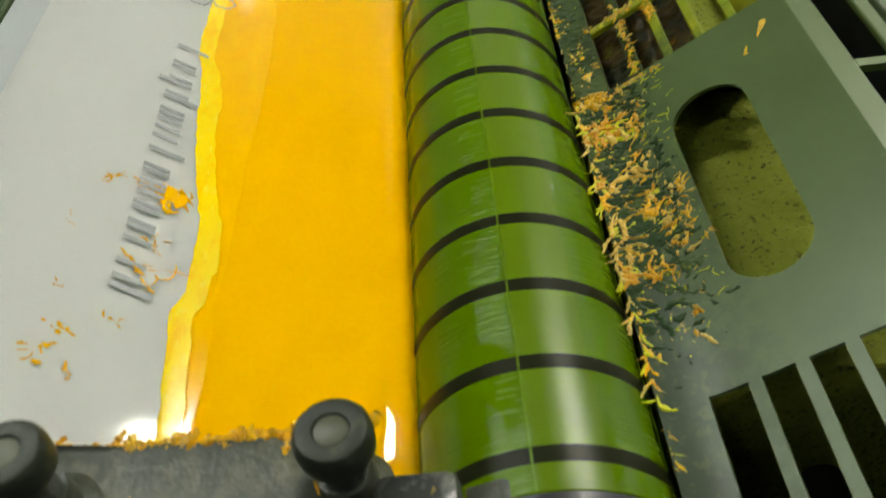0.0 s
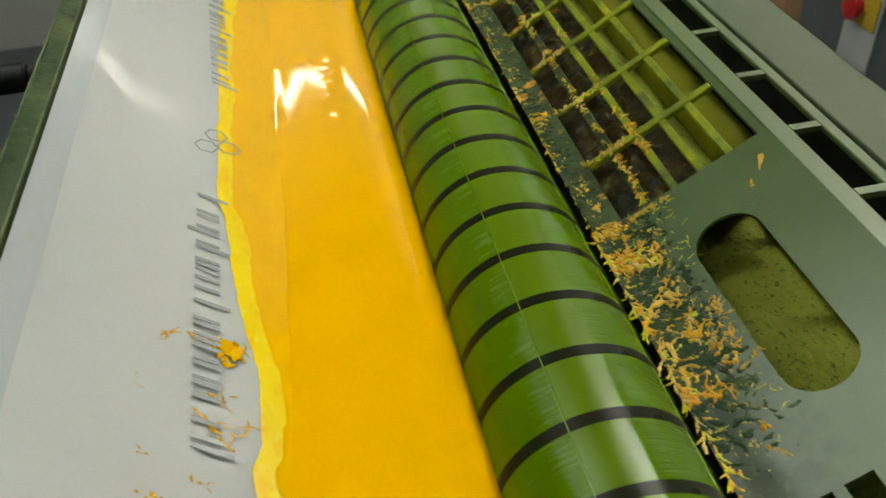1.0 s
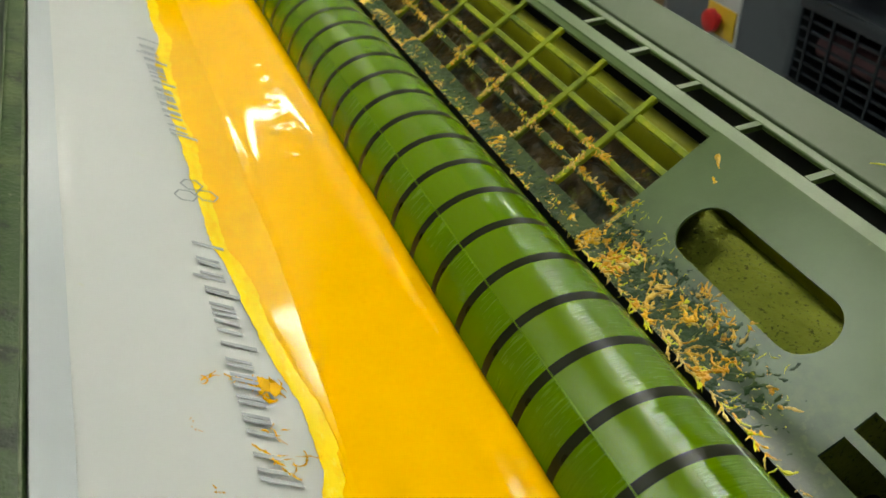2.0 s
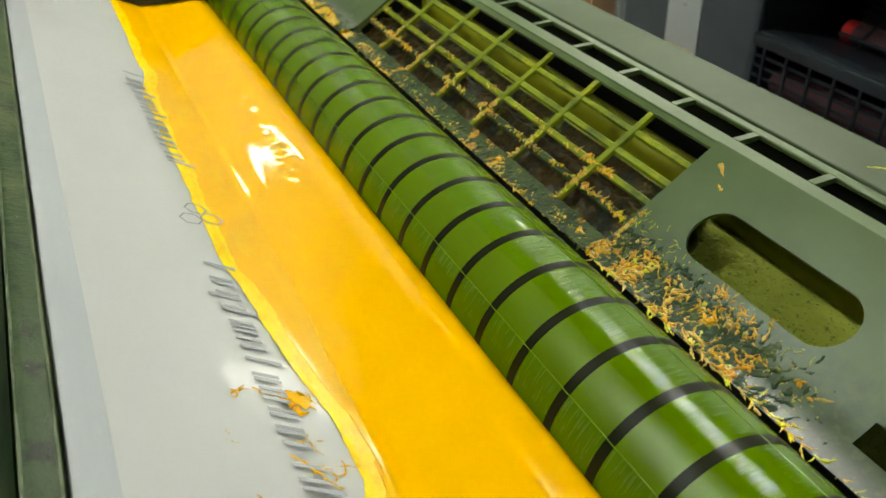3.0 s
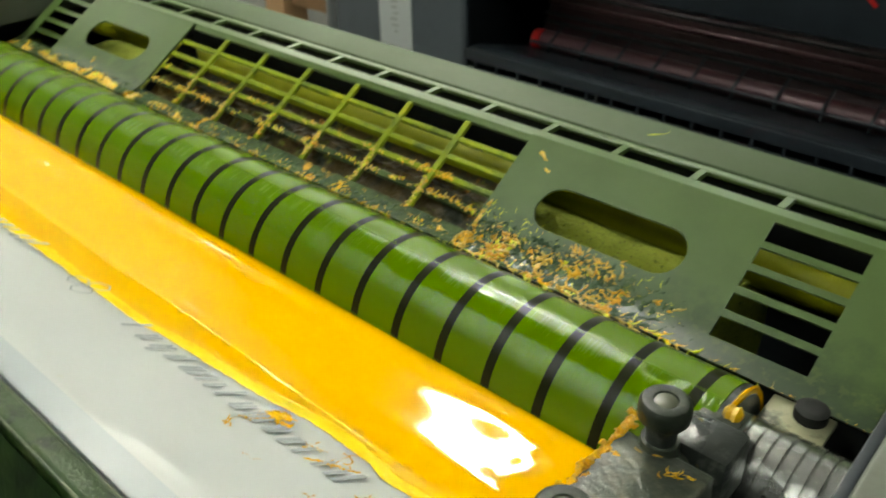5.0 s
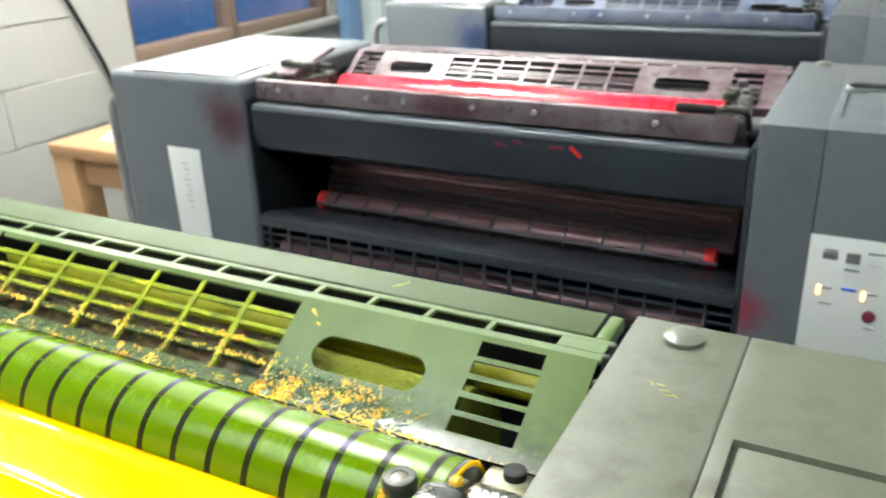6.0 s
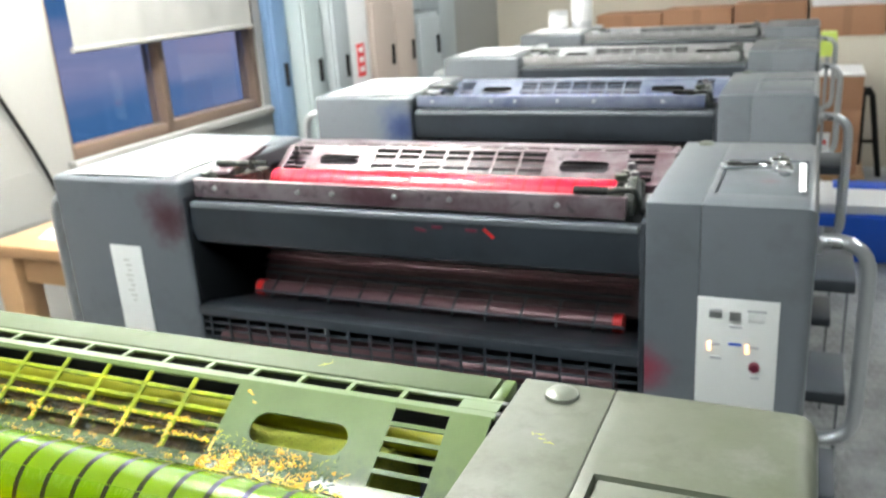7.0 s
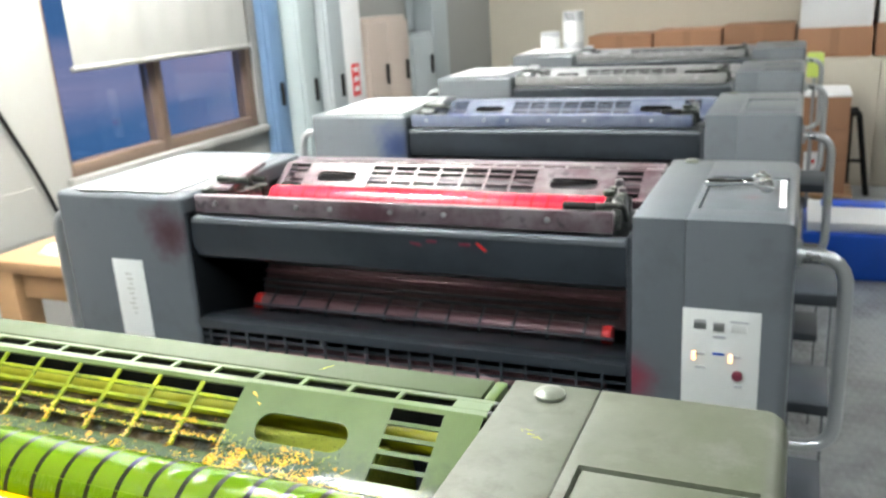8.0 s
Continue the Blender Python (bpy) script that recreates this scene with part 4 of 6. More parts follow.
        part("collar", rod(bmesh.new(), -0.2289, -0.2215, 0.0055, "y", (SCREW_X, 0, SCREW_Z), 16), M["black"], t)
        part("rail_hole", rod(bmesh.new(), -0.0004, 0.0008, 0.0042, "z", seg=20, bev=0.0003), M["black"], f, "round hole in the rail face", at=Matrix.Translation((0.1165, -0.2262, 0.0672)) @ lean)
        part("slot", new_box(-0.027, 0.027, -0.0055, 0.0055, -0.001, 0.0009, bev=0.0004), M["black"], f, "long slot in the rail foot", at=Matrix.Translation((0.131, -0.2356, 0.0478)) @ lean)
    return f


def lower_front(y, skin, misted, near, marked):
    """What shows of a unit's front: hood, gripper cylinder opening, rails and panel."""
    h = empty("front_hood", "dark curved hood below the ink fountain", "machine cover", group="front hoods", at=(0, y, 0))
    if near:
        pr = [(-0.262, -0.03), (-0.258, -0.07), (-0.235, -0.09), (-0.16, -0.096), (-0.16, -0.090), (-0.232, -0.084), (-0.252, -0.068), (-0.256, -0.03)]
    else:
        part("lip", prism(bmesh.new(), [(-0.218, 0.0415), (-0.242, 0.0405), (-0.2435, 0.031), (-0.218, 0.031)], -0.402, 0.426, bev=0.0015), M["grey"], h, "scuffed grey lip")
        pr = [(-0.2405, 0.0305), (-0.2415, -0.012), (-0.232, -0.038), (-0.205, -0.052), (-0.16, -0.056), (-0.16, -0.050), (-0.203, -0.046), (-0.226, -0.034), (-0.2345, -0.010), (-0.2335, 0.0305)]
    part("shell", prism(bmesh.new(), pr, -0.406, 0.428), skin, h)
    if marked:
        for x, z, a, l in ((0.19, 0.017, 40, 0.022), (0.10, 0.022, 0, 0.018), (0.16, 0.02, 0, 0.02), (0.07, 0.016, 10, 0.02)):
            part("ink_mark", new_box(-l / 2, l / 2, -0.0012, 0, -0.0025, 0.0025), M["red"] if abs(a) > 20 else M["rust"], h, "smear of red ink", at=pose(x, -0.2412, z, 0, a))
    c = empty("cylinder_guard", "dark frame with a ruled roller behind bars", "machine guard", group="cylinder guards", at=(0, y, 0))
    part("back_plate", prism(bmesh.new(), [(-0.02, -0.07), (-0.075, -0.175), (-0.072, -0.18), (-0.015, -0.07)], -0.38, 0.40), M["mist_dark"], c)
    part("ledge", prism(bmesh.new(), [(-0.07, -0.205), (-0.235, -0.158), (-0.2555, -0.158), (-0.2555, -0.172), (-0.235, -0.176), (-0.07, -0.225)], -0.40, 0.43, bev=0.002), M["grey_dark"], c, "sloping dark ledge")
    r = part("roller", rod(bmesh.new(), -0.36, 0.36, 0.017, centre=(0, -0.098, -0.180)), M["steel_red"], c, "misted ruled roller")
    for s in (1, -1):
        a, b = sorted((s * 0.3605, s * 0.378))
        part("end_cap", rod(bmesh.new(), a, b, 0.0175, centre=(0, -0.098, -0.180)), M["red"], r, "red end cap")
    gb = None
    for i in range(11):
        m = pose(-0.33 + 0.066 * i, 0, 0)
        if gb is None:
            gb = part("guard_rib", prism(bmesh.new(), [(-0.085, -0.150), (-0.125, -0.172), (-0.128, -0.190), (-0.124, -0.190), (-0.122, -0.174), (-0.085, -0.154)], -0.002, 0.002), M["grey_dark"], c, at=m)
        else:
            share(gb, m)
    for yy, zz, rr, mm in ((-0.060, -0.120, 0.0045, "steel_red"), (-0.072, -0.136, 0.0030, "grey_dark"), (-0.052, -0.104, 0.0030, "grey_dark")):
        part("cross_tube", rod(bmesh.new(), -0.37, 0.39, rr, centre=(0, yy - 0.012, zz), seg=14), M[mm], c)
    for yy, zz in ((-0.085, -0.150), (-0.126, -0.176)):
        part("guard_bar", rod(bmesh.new(), -0.37, 0.385, 0.003, centre=(0, yy, zz), seg=12), M["grey_dark"], c)
    l = empty("lower_guard", "dark lower front guard with a bar grille", "machine guard", group="lower guards", at=(0, y, 0))
    part("top_rail", new_box(-0.405, 0.432, -0.262, -0.2565, -0.178, -0.160, bev=0.002), skin, l)
    part("lower_rail", new_box(-0.405, 0.432, -0.262, -0.2565, FLOOR, -0.285, bev=0.002), skin, l)
    part("roller", rod(bmesh.new(), -0.38, 0.39, 0.019, centre=(0, -0.222, -0.235)), M["steel_red"], l)
    gb = None
    for i in range(19):
        m = pose(-0.38 + 0.043 * i, 0, 0)
        if gb is None:
            gb = part("grille_bar", new_box(-0.0018, 0.0018, -0.261, -0.2575, -0.2849, -0.1781), M["grey_dark"], l, at=m)
        else:
            share(gb, m)
    for z in (-0.193, -0.208, -0.224, -0.240, -0.256, -0.271):
        part("grille_rail", new_box(-0.40, 0.43, -0.2572, -0.2545, z - 0.0018, z + 0.0018), M["grey_dark"], l)


def frame_plates(y, skin):
    f = empty("machine_frame", "dark cast side frames of a printing unit", "machine frame", group="machine frames", at=(0, y, 0))
    part("side_plate", new_box(0.4305, 0.4385, -0.25, 0.16, FLOOR, 0.05, bev=0.001), M["grey_dark"], f)
    part("side_plate", new_box(-0.4175, -0.408 + 0.0, -0.25, 0.16, FLOOR, 0.05, bev=0.001), M["grey_dark"], f)
    part("rear_panel", new_box(-0.407, 0.43, 0.168, 0.18, FLOOR, 0.039, bev=0.001), M["grey_dark"], f)
    # black panels added inside so that the gaps of the guard stay dark
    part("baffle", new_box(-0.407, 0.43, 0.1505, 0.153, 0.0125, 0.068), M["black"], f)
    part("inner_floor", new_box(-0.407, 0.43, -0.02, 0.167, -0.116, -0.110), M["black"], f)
    part("deck", new_box(-0.407, 0.43, 0.19, PITCH - 0.27, FLOOR, -0.46, bev=0.004), M["grey_dark"], f)
    if y < 0.5:
        part("footboard", new_box(-1.30, 0.43, -0.98, -0.275, FLOOR, -0.46, bev=0.004), M["grey_dark"], f, "dark tread board before the first unit")


def handrail(y, side):
    s = 1 if side > 0 else -1
    xb = 0.672 if s > 0 else -0.732
    h = empty("grab_rail", "bent grey steel grab rail on the cover", "handrail", group="grab rails", at=(0, y, 0))
    xo = xb + s * 0.068
    part("tube", tube([(xb, -0.20, 0.025), (xo, -0.20, 0.025), (xo, -0.20, -0.29), (xb, -0.20, -0.29)], 0.0105, corner=0.05), M["tube"], h)
    for z in (0.025, -0.29):
        part("flange", rod(bmesh.new(), *sorted((xb - s * 0.001, xb + s * 0.006)), 0.02, centre=(0, -0.20, z), seg=20), M["tube"], h)


def throw_lever(y):
    t = empty("throw_lever", "black lever and bracket at the end of the fountain", "lever", group="throw levers", at=(0, y, 0))
    part("grip", rod(bmesh.new(), 0.325, 0.378, 0.0065, centre=(0, -0.222, 0.0895), seg=18, bev=0.002), M["black"], t)
    part("arm", tube([(0.377, -0.222, 0.0895), (0.395, -0.215, 0.090), (0.412, -0.19, 0.085), (0.415, -0.17, 0.055)], 0.005, corner=0.012), M["black_oily"], t)
    part("bracket", prism(bmesh.new(), [(-0.20, 0.045), (-0.20, 0.07), (-0.17, 0.098), (-0.15, 0.10), (-0.13, 0.075), (-0.13, 0.045)], 0.398, 0.412, bev=0.0015), M["black_oily"], t)
    part("bracket", prism(bmesh.new(), [(-0.12, 0.045), (-0.115, 0.09), (-0.095, 0.102), (-0.08, 0.06), (-0.08, 0.045)], 0.385, 0.394, bev=0.0015), M["black_oily"], t)
    for x, yy, zz in ((0.405, -0.155, 0.103), (0.39, -0.10, 0.104)):
        part("nut", lathe(bmesh.new(), [(zz - 0.008, 0.008), (zz, 0.008), (zz + 0.002, 0.006)], "z", 6, (x, yy, 0)), M["roller_dark"], t)
    part("far_bracket", prism(bmesh.new(), [(-0.20, 0.045), (-0.20, 0.085), (-0.12, 0.098), (-0.08, 0.085), (-0.08, 0.045)], -0.402, -0.388, bev=0.0015), M["black_oily"], t)
    part("far_link", prism(bmesh.new(), [(-0.19, 0.082), (-0.188, 0.088), (-0.06, 0.112), (-0.055, 0.106)], -0.385, -0.345, bev=0.001), M["grey_pink"] if y < 1.5 else M["steel_dim"], t, "misted link plate")
    part("far_rod", rod(bmesh.new(), -0.386, -0.31, 0.006, centre=(0, -0.165, 0.099), seg=16), M["black_oily"], t)
    part("far_rod", rod(bmesh.new(), -0.386, -0.32, 0.005, centre=(0, -0.10, 0.085), seg=16), M["black_oily"], t)


def printing_unit(k):
    y = PITCH * k
    near = k == 0
    skin = [M["green_plate"], M["grey_pink"], M["grey_blue"], M["grey_pale"], M["grey_pale"]][k]
    bars = [M["green_bar"], M["grey_pink"], M["grey_blue"], M["grey_pale"], M["grey_pale"]][k]
    dirty = [M["green_dirty"], M["grey_pink"], M["grey_blue"], M["grey_pale"], M["grey_pale"]][k]
    body = [M["green_cover"], M["grey_m"], M["grey_c"], M["grey"], M["grey"]][k]
    operator_cover(y, body, near)
    far_cover(y, body)
    guard(y, skin, bars, dirty)
    rl = fountain_roller(y, [M["film_y"], M["film_m"], M["film_c"], M["film_k"], M["film_k"]][k], M["band"] if near else M["band_m"] if k == 1 else M["roller_dark"], near)
    a = M["roller_y"] if near else M["roller_dark"]
    inner_roller(y + 0.104, -0.031, 0.062, 0.336, a, "broad speckled inking roller under the guard")
    inner_roller(y + 0.134, 0.0325, 0.0122, 0.405, M["roller_y2"] if near else M["roller_dark"], "smooth inking roller under the guard")
    if near:
        caked_tray()
    fountain(y, M["green_rail"] if near else skin, M["green_face"] if near else M["grey_dark"], M["cheek"] if near else M["black_oily"], near)
    lower_front(y, M["grey_dark"], skin if not near else M["green_rail"], near, k == 1)
    frame_plates(y, body)
    if not near:
        throw_lever(y)
    handrail(y, 1)
    handrail(y, -1)
    return rl


# ---------------------------------------------------------------- foil and ink of the first unit
def smooth_step(a, b, x):
    t = min(1, max(0, (x - a) / (b - a)))
    return t * t * (3 - 2 * t)


def along(x, marks):
    """Smooth run through a few (x, value) marks."""
    for (a, p), (b, q) in zip(marks, marks[1:]):
        if x <= b:
            return p + (q - p) * smooth_step(a, b, x)
    return marks[-1][1]


def ink_edge(x):
    """Where the yellow film ends on the foil."""
    w = along(x, ((-0.40, -0.124), (-0.17, -0.1255), (-0.09, -0.1325), (0.11, -0.1308), (0.19, -0.1240), (0.25, -0.1148), (0.272, -0.1152), (0.29, -0.1190), (0.31, -0.1168), (0.36, -0.1135)))
    w += 0.0014 * noise.noise((x * 22, 3.1, 0)) + 0.0010 * noise.noise((x * 60, 7.7, 0)) + 0.0006 * noise.noise((x * 190, 1.7, 0))
    return w


def ink_body_edge(x):
    return along(x, ((-0.4, -0.1030), (0.06, -0.1035), (0.29, -0.1083), (0.36, -0.1085))) + 0.0008 * noise.noise((x * 10, 9.1, 0)) + 0.0004 * noise.noise((x * 60, 2.1, 0))


def foil_wave(x, y):
    w = 0.0009 * noise.noise((x * 9, y * 22, 0.5)) + 0.0007 * noise.noise((x * 24 + y * 20, y * 34, 3.5)) * smooth_step(0.05, 0.2, x)
    return w * smooth_step(-0.2055, -0.18, y)


def foil():
    bm = bmesh.new()
    prev = None
    ny = 40
    for i in range(161):
        x = -0.385 + 0.739 * i / 160
        cur = []
        for j in range(ny + 1):
            y = -0.2055 + (0.161) * j / ny
            z = foil_z(y)
            z += foil_wave(x, y)
            z -= 0.0015 * smooth_step(-0.18, -0.2055, y)
            cur.append(bm.verts.new((x, y, z)))
        if prev:
            for j in range(ny):
                bm.faces.new((prev[j], cur[j], cur[j + 1], prev[j + 1]))
        prev = cur
    bmesh.ops.solidify(bm, geom=bm.faces[:], thickness=0.0003)
    f = thing("foil", bm, M["foil"], "white plastic foil lining the ink fountain, grey print", "foil")
    for a, b, lift in ((-0.2052, -0.1925, 0.0009),):
        bm = bmesh.new()
        prev = None
        for i in range(41):
            x = -0.385 + 0.738 * i / 40
            e = b + 0.0003 * noise.noise((x * 11, 5.5, b * 90))
            cur = [bm.verts.new((x, a, foil_z(a) + lift - 0.0015 * smooth_step(-0.18, -0.2055, a))), bm.verts.new((x, (a + e) / 2, foil_z((a + e) / 2) + lift * 1.2 - 0.0015 * smooth_step(-0.18, -0.2055, (a + e) / 2))), bm.verts.new((x, e, foil_z(e) + 0.0003))]
            if prev:
                for k in range(2):
                    bm.faces.new((prev[k], cur[k], cur[k + 1], prev[k + 1]))
            prev = cur
        bmesh.ops.solidify(bm, geom=bm.faces[:], thickness=0.0002)
        part("fold", bm, M["foil_fold"], f, "folded edge of the foil")
    # grey print: plain slanted bars, one cluster a letter
    sl = math.atan(FOIL)
    base = Matrix.Translation((0, -0.1385, 0.0455 + 0.0012)) @ Matrix.Rotation(sl, 4, "X")

    def stroke(x, w, lo, hi):
        lean = 0.26
        bm = bmesh.new()
        vs = [(x + lean * lo, lo), (x + w + lean * lo, lo), (x + w + lean * hi, hi), (x + lean * hi, hi)]
        a = [bm.verts.new((p, q, 0.0)) for p, q in vs]
        b = [bm.verts.new((p, q, 0.0002)) for p, q in vs]
        bm.faces.new(a)
        bm.faces.new(list(reversed(b)))
        for i in range(4):
            bm.faces.new((a[i], b[i], b[(i + 1) % 4], a[(i + 1) % 4]))
        part("print_bar", bm, M["print"], f, at=base)

    # (from, to, height, drop below the line) of each letter, as slanted bars
    letters = ((0.1270, 0.1425, 0.0150, 0), (0.1440, 0.1545, 0.0108, 0), (0.1560, 0.1665, 0.0108, 0.004), (0.1673, 0.1787, 0.0152, 0), (0.1800, 0.1826, 0.0108, 0), (0.1834, 0.1884, 0.0108, 0), (0.1891, 0.1977, 0.0108, 0),
               (0.2042, 0.2170, 0.0150, 0), (0.2180, 0.2262, 0.0108, 0), (0.2271, 0.2300, 0.0108, 0), (0.2306, 0.2393, 0.0108, 0), (0.2402, 0.2497, 0.0108, 0), (0.2502, 0.2587, 0.0108, 0), (0.2684, 0.2779, 0.0108, 0), (0.2804, 0.2850, 0.0155, 0))

    def word(dx, v0, rise):
        for x0, x1, hi, drop in letters:
            w, x = 0.0020, x0 - 0.26 * 0.0055 + dx
            v = v0 + rise * (x0 - 0.127)
            stroke(x, w, v - drop, v + hi)
            if x1 - x0 > 0.006:
                stroke(x1 - x0 - w + x, w, v, v + min(hi, 0.0108))
    word(0.0, -0.0012, 0.012)
    word(-0.2764, -0.0012, 0.034)
    # a small mark of three rings
    for cx, cv in ((0.0805, 0.0022), (0.0675, 0.0072), (0.0775, 0.0140)):
        bm = bmesh.new()
        bmesh.ops.create_circle(bm, segments=6, radius=0.0066, cap_ends=False)
        ring = list(bm.verts)
        inner = [bm.verts.new((v.co.x * 0.84, v.co.y * 0.84, 0)) for v in ring]
        for i in range(6):
            bm.faces.new((ring[i], ring[(i + 1) % 6], inner[(i + 1) % 6], inner[i]))
        bmesh.ops.solidify(bm, geom=bm.faces[:], thickness=0.0002)
        part("print_ring", bm, M["print"], f, at=base @ pose(cx, cv, 0.0003))
    return f


def ink():
    pool = empty("yellow_ink", "thick glossy yellow printing ink lying in the fountain", "ink")
    nx, ny = 420, 90
    X0, X1 = -0.384, 0.3575
    # thick ink
    bm = bmesh.new()
    prev = None
    for i in range(nx + 1):
        x = X0 + (X1 - X0) * i / nx
        cur = []
        e = ink_body_edge(x)
        endf = smooth_step(X1 + 0.001, X1 - 0.009, x)
        for j in range(ny + 1):
            s = j / ny
            y = e + (-0.0338 - e) * s
            fz = foil_z(y)
            level = 0.0243 + 0.0012 * math.exp(-((y + 0.053) / 0.009) ** 2)
            # the stiff ink slopes a little down to the roller, but for a level pool by the end block
            level -= 0.035 * (y + 0.062) * smooth_step(0.29, 0.22, x)
            level += 0.0003 * noise.noise((x * 12, y * 40, 2.0))
            # ripples left by stirring, and a wobble beside the end block
            mid = -0.064 + 0.004 * noise.noise((x * 16, 6.0, 0))
            fade = smooth_step(0.07, 0.02, x) * smooth_step(-0.30, -0.22, x) * (0.6 + 0.8 * noise.noise((x * 25, 11.0, 0)))
            level += max(0, fade) * 0.0006 * noise.noise((x * 100, y * 90, 4.0)) * math.exp(-((y - mid) / 0.0042) ** 2)
            level += 0.0016 * math.exp(-((x - 0.330) / 0.017) ** 2 - ((y + 0.066) / 0.012) ** 2) + 0.0003 * noise.noise((x * 90, y * 90, 8.0)) * smooth_step(0.30, 0.325, x)
            level += 0.0010 * (1 - endf)
            low = fz + 0.0007 + 0.0009 * smooth_step(0, 0.45, s)
            h = max(0.007 - abs(low - level), 0.0) / 0.007
            z = max(low, level) + h * h * 0.007 / 4 * smooth_step(0, 0.12, s)
            # fall towards the roller
            if y > -0.047:
                t = (y + 0.047) / 0.0132
                z -= 0.0055 * t * t
            cur.append(bm.verts.new((x, y, z)))
        if prev:
            for j in range(ny):
                bm.faces.new((prev[j], cur[j], cur[j + 1], prev[j + 1]))
        prev = cur
    for _ in range(3):
        bmesh.ops.smooth_vert(bm, verts=[v for v in bm.verts if not v.is_boundary], factor=0.5, use_axis_x=False, use_axis_y=False, use_axis_z=True)
    bmesh.ops.solidify(bm, geom=bm.faces[:], thickness=0.0004)
    part("ink_body", bm, M["ink"], pool)
    # thin film in front of it, and its still thinner lemon rim
    def rim(x):
        return ink_edge(x) + 0.0072 + 0.0022 * noise.noise((x * 24, 12.5, 0)) + 0.0007 * noise.noise((x * 130, 15.5, 0))

    def film_strip(name, first, last, lift, n2, material, label):
        bm = bmesh.new()
        prev = None
        for i in range(nx * 2 + 1):
            x = X0 + (X1 - X0) * i / (nx * 2)
            a, b = first(x), last(x)
            cur = []
            for j in range(n2 + 1):
                s = j / n2
                y = a + (b - a) * s
                z = foil_z(y) + foil_wave(x, y) + lift + 0.0002 * smooth_step(0, 0.15, s)
                cur.append(bm.verts.new((x, y, z)))
            if prev:
                for j in range(n2):
                    bm.faces.new((prev[j], cur[j], cur[j + 1], prev[j + 1]))
            prev = cur
        part(name, bm, material, pool, label)

    film_strip("ink_film", rim, lambda x: ink_body_edge(x) + 0.004, 0.00075, 8, M["ink_thin"], "thin yellow ink film on the foil")
    film_strip("lemon_rim", ink_edge, lambda x: rim(x) + 0.002, 0.00060, 5, M["ink_lemon"], "lemon-yellow rim of the ink film")
    return pool


def blob(bm, centre, m, sx, sy, sz, rng, rough=0.35):
    """A torn crumb of ink."""
    r = bmesh.ops.create_icosphere(bm, subdivisions=2, radius=1.0)
    for v in r["verts"]:
        k = 1 + rough * (rng.random() - 0.5) * 2
        v.co = m @ Vector((v.co.x * sx * k, v.co.y * sy * k, max(-0.2, v.co.z) * sz * k)) + Vector(centre)


def strand(bm, m, x, v, length, r, rng, lift=0.0006, curl=1.2, heading=None, flat=0.55):
    """A smeared thread or torn skin of ink, ragged and uneven in width, lying on the plane m."""
    n = max(4, int(length / 0.0007))
    a = rng.random() * 6.28 if heading is None else heading
    bend = (rng.random() - 0.5) * curl
    prev = None
    fat = 0.25 + 0.5 * rng.random()
    for i in range(n + 1):
        s = i / n
        w = r * max(0.08, 1 - abs(s - fat) / max(fat, 1 - fat)) ** 0.7 * (0.45 + 1.1 * rng.random())
        a += bend * 0.35 + (rng.random() - 0.5) * 0.75
        x += math.cos(a) * length / n
        v += math.sin(a) * length / n
        px, pv = -math.sin(a) * w, math.cos(a) * w
        h = w * flat * (0.5 + rng.random()) + lift * 0.3 * rng.random()
        sk = 0.7 * (rng.random() - 0.5)
        cur = [bm.verts.new(m @ Vector((x + px, v + pv, 0.0))), bm.verts.new(m @ Vector((x + px * (0.4 + sk * 0.5), v + pv * (0.4 + sk * 0.5), h))), bm.verts.new(m @ Vector((x - px * (0.45 - sk * 0.5), v - pv * (0.45 - sk * 0.5), h * (0.6 + 0.5 * rng.random())))), bm.verts.new(m @ Vector((x - px, v - pv, 0.0)))]
        if prev:
            for k in range(3):
                bm.faces.new((prev[k], prev[k + 1], cur[k + 1], cur[k]))
        prev = cur


def crust(bm, x0, x1, y0, y1, step, field, rise):
    """Dried ink that stands out of the plate wherever the field is above zero; its skirt sinks into the plate."""
    nx, ny = int((x1 - x0) / step), int((y1 - y0) / step)
    h = [[field(x0 + step * i, y0 + step * j) for j in range(ny + 1)] for i in range(nx + 1)]
    got = {}

    def vert(i, j):
        if (i, j) not in got:
            f = h[i][j]
            z = rise * (1 - math.exp(-f * 3.0)) if f > 0 else max(-0.0012, f * 0.004)
            got[i, j] = bm.verts.new(PLATE @ Vector((x0 + step * i, v_of(y0 + step * j), z)))
        return got[i, j]
    for i in range(nx):
        for j in range(ny):
            q = ((i, j), (i + 1, j), (i + 1, j + 1), (i, j + 1))
            if max(h[a][c] for a, c in q) > 0 and min(h[a][c] for a, c in q) > -5:
                bm.faces.new([vert(*p) for p in q])


def hole_gap(x, y):
    """Below zero inside the grip holes."""
    ax = abs(x)
    r = 0.0142
    cx = min(max(ax, 0.2165 + r), 0.3125 - r)
    return math.hypot(ax - cx, (y - 0.0855) * 1.17) - r


def dirt(x, y):
    """How thickly ink lies: most before the grip hole, some along the front edge."""
    d = smooth_step(0.180, 0.192, x) * smooth_step(0.352, 0.285, x) * smooth_step(0.0785, 0.0570, y + 0.06 * max(0, x - 0.29))
    edge = 1.0 * smooth_step(0.0600, 0.0480, y) * (0.9 + 0.6 * noise.noise((x * 17, 4.4, 0))) * smooth_step(0.345, 0.300, x)
    far = 0.75 * smooth_step(-0.185, -0.2, x) * smooth_step(0.066, 0.05, y)
    return max(d, edge, far)


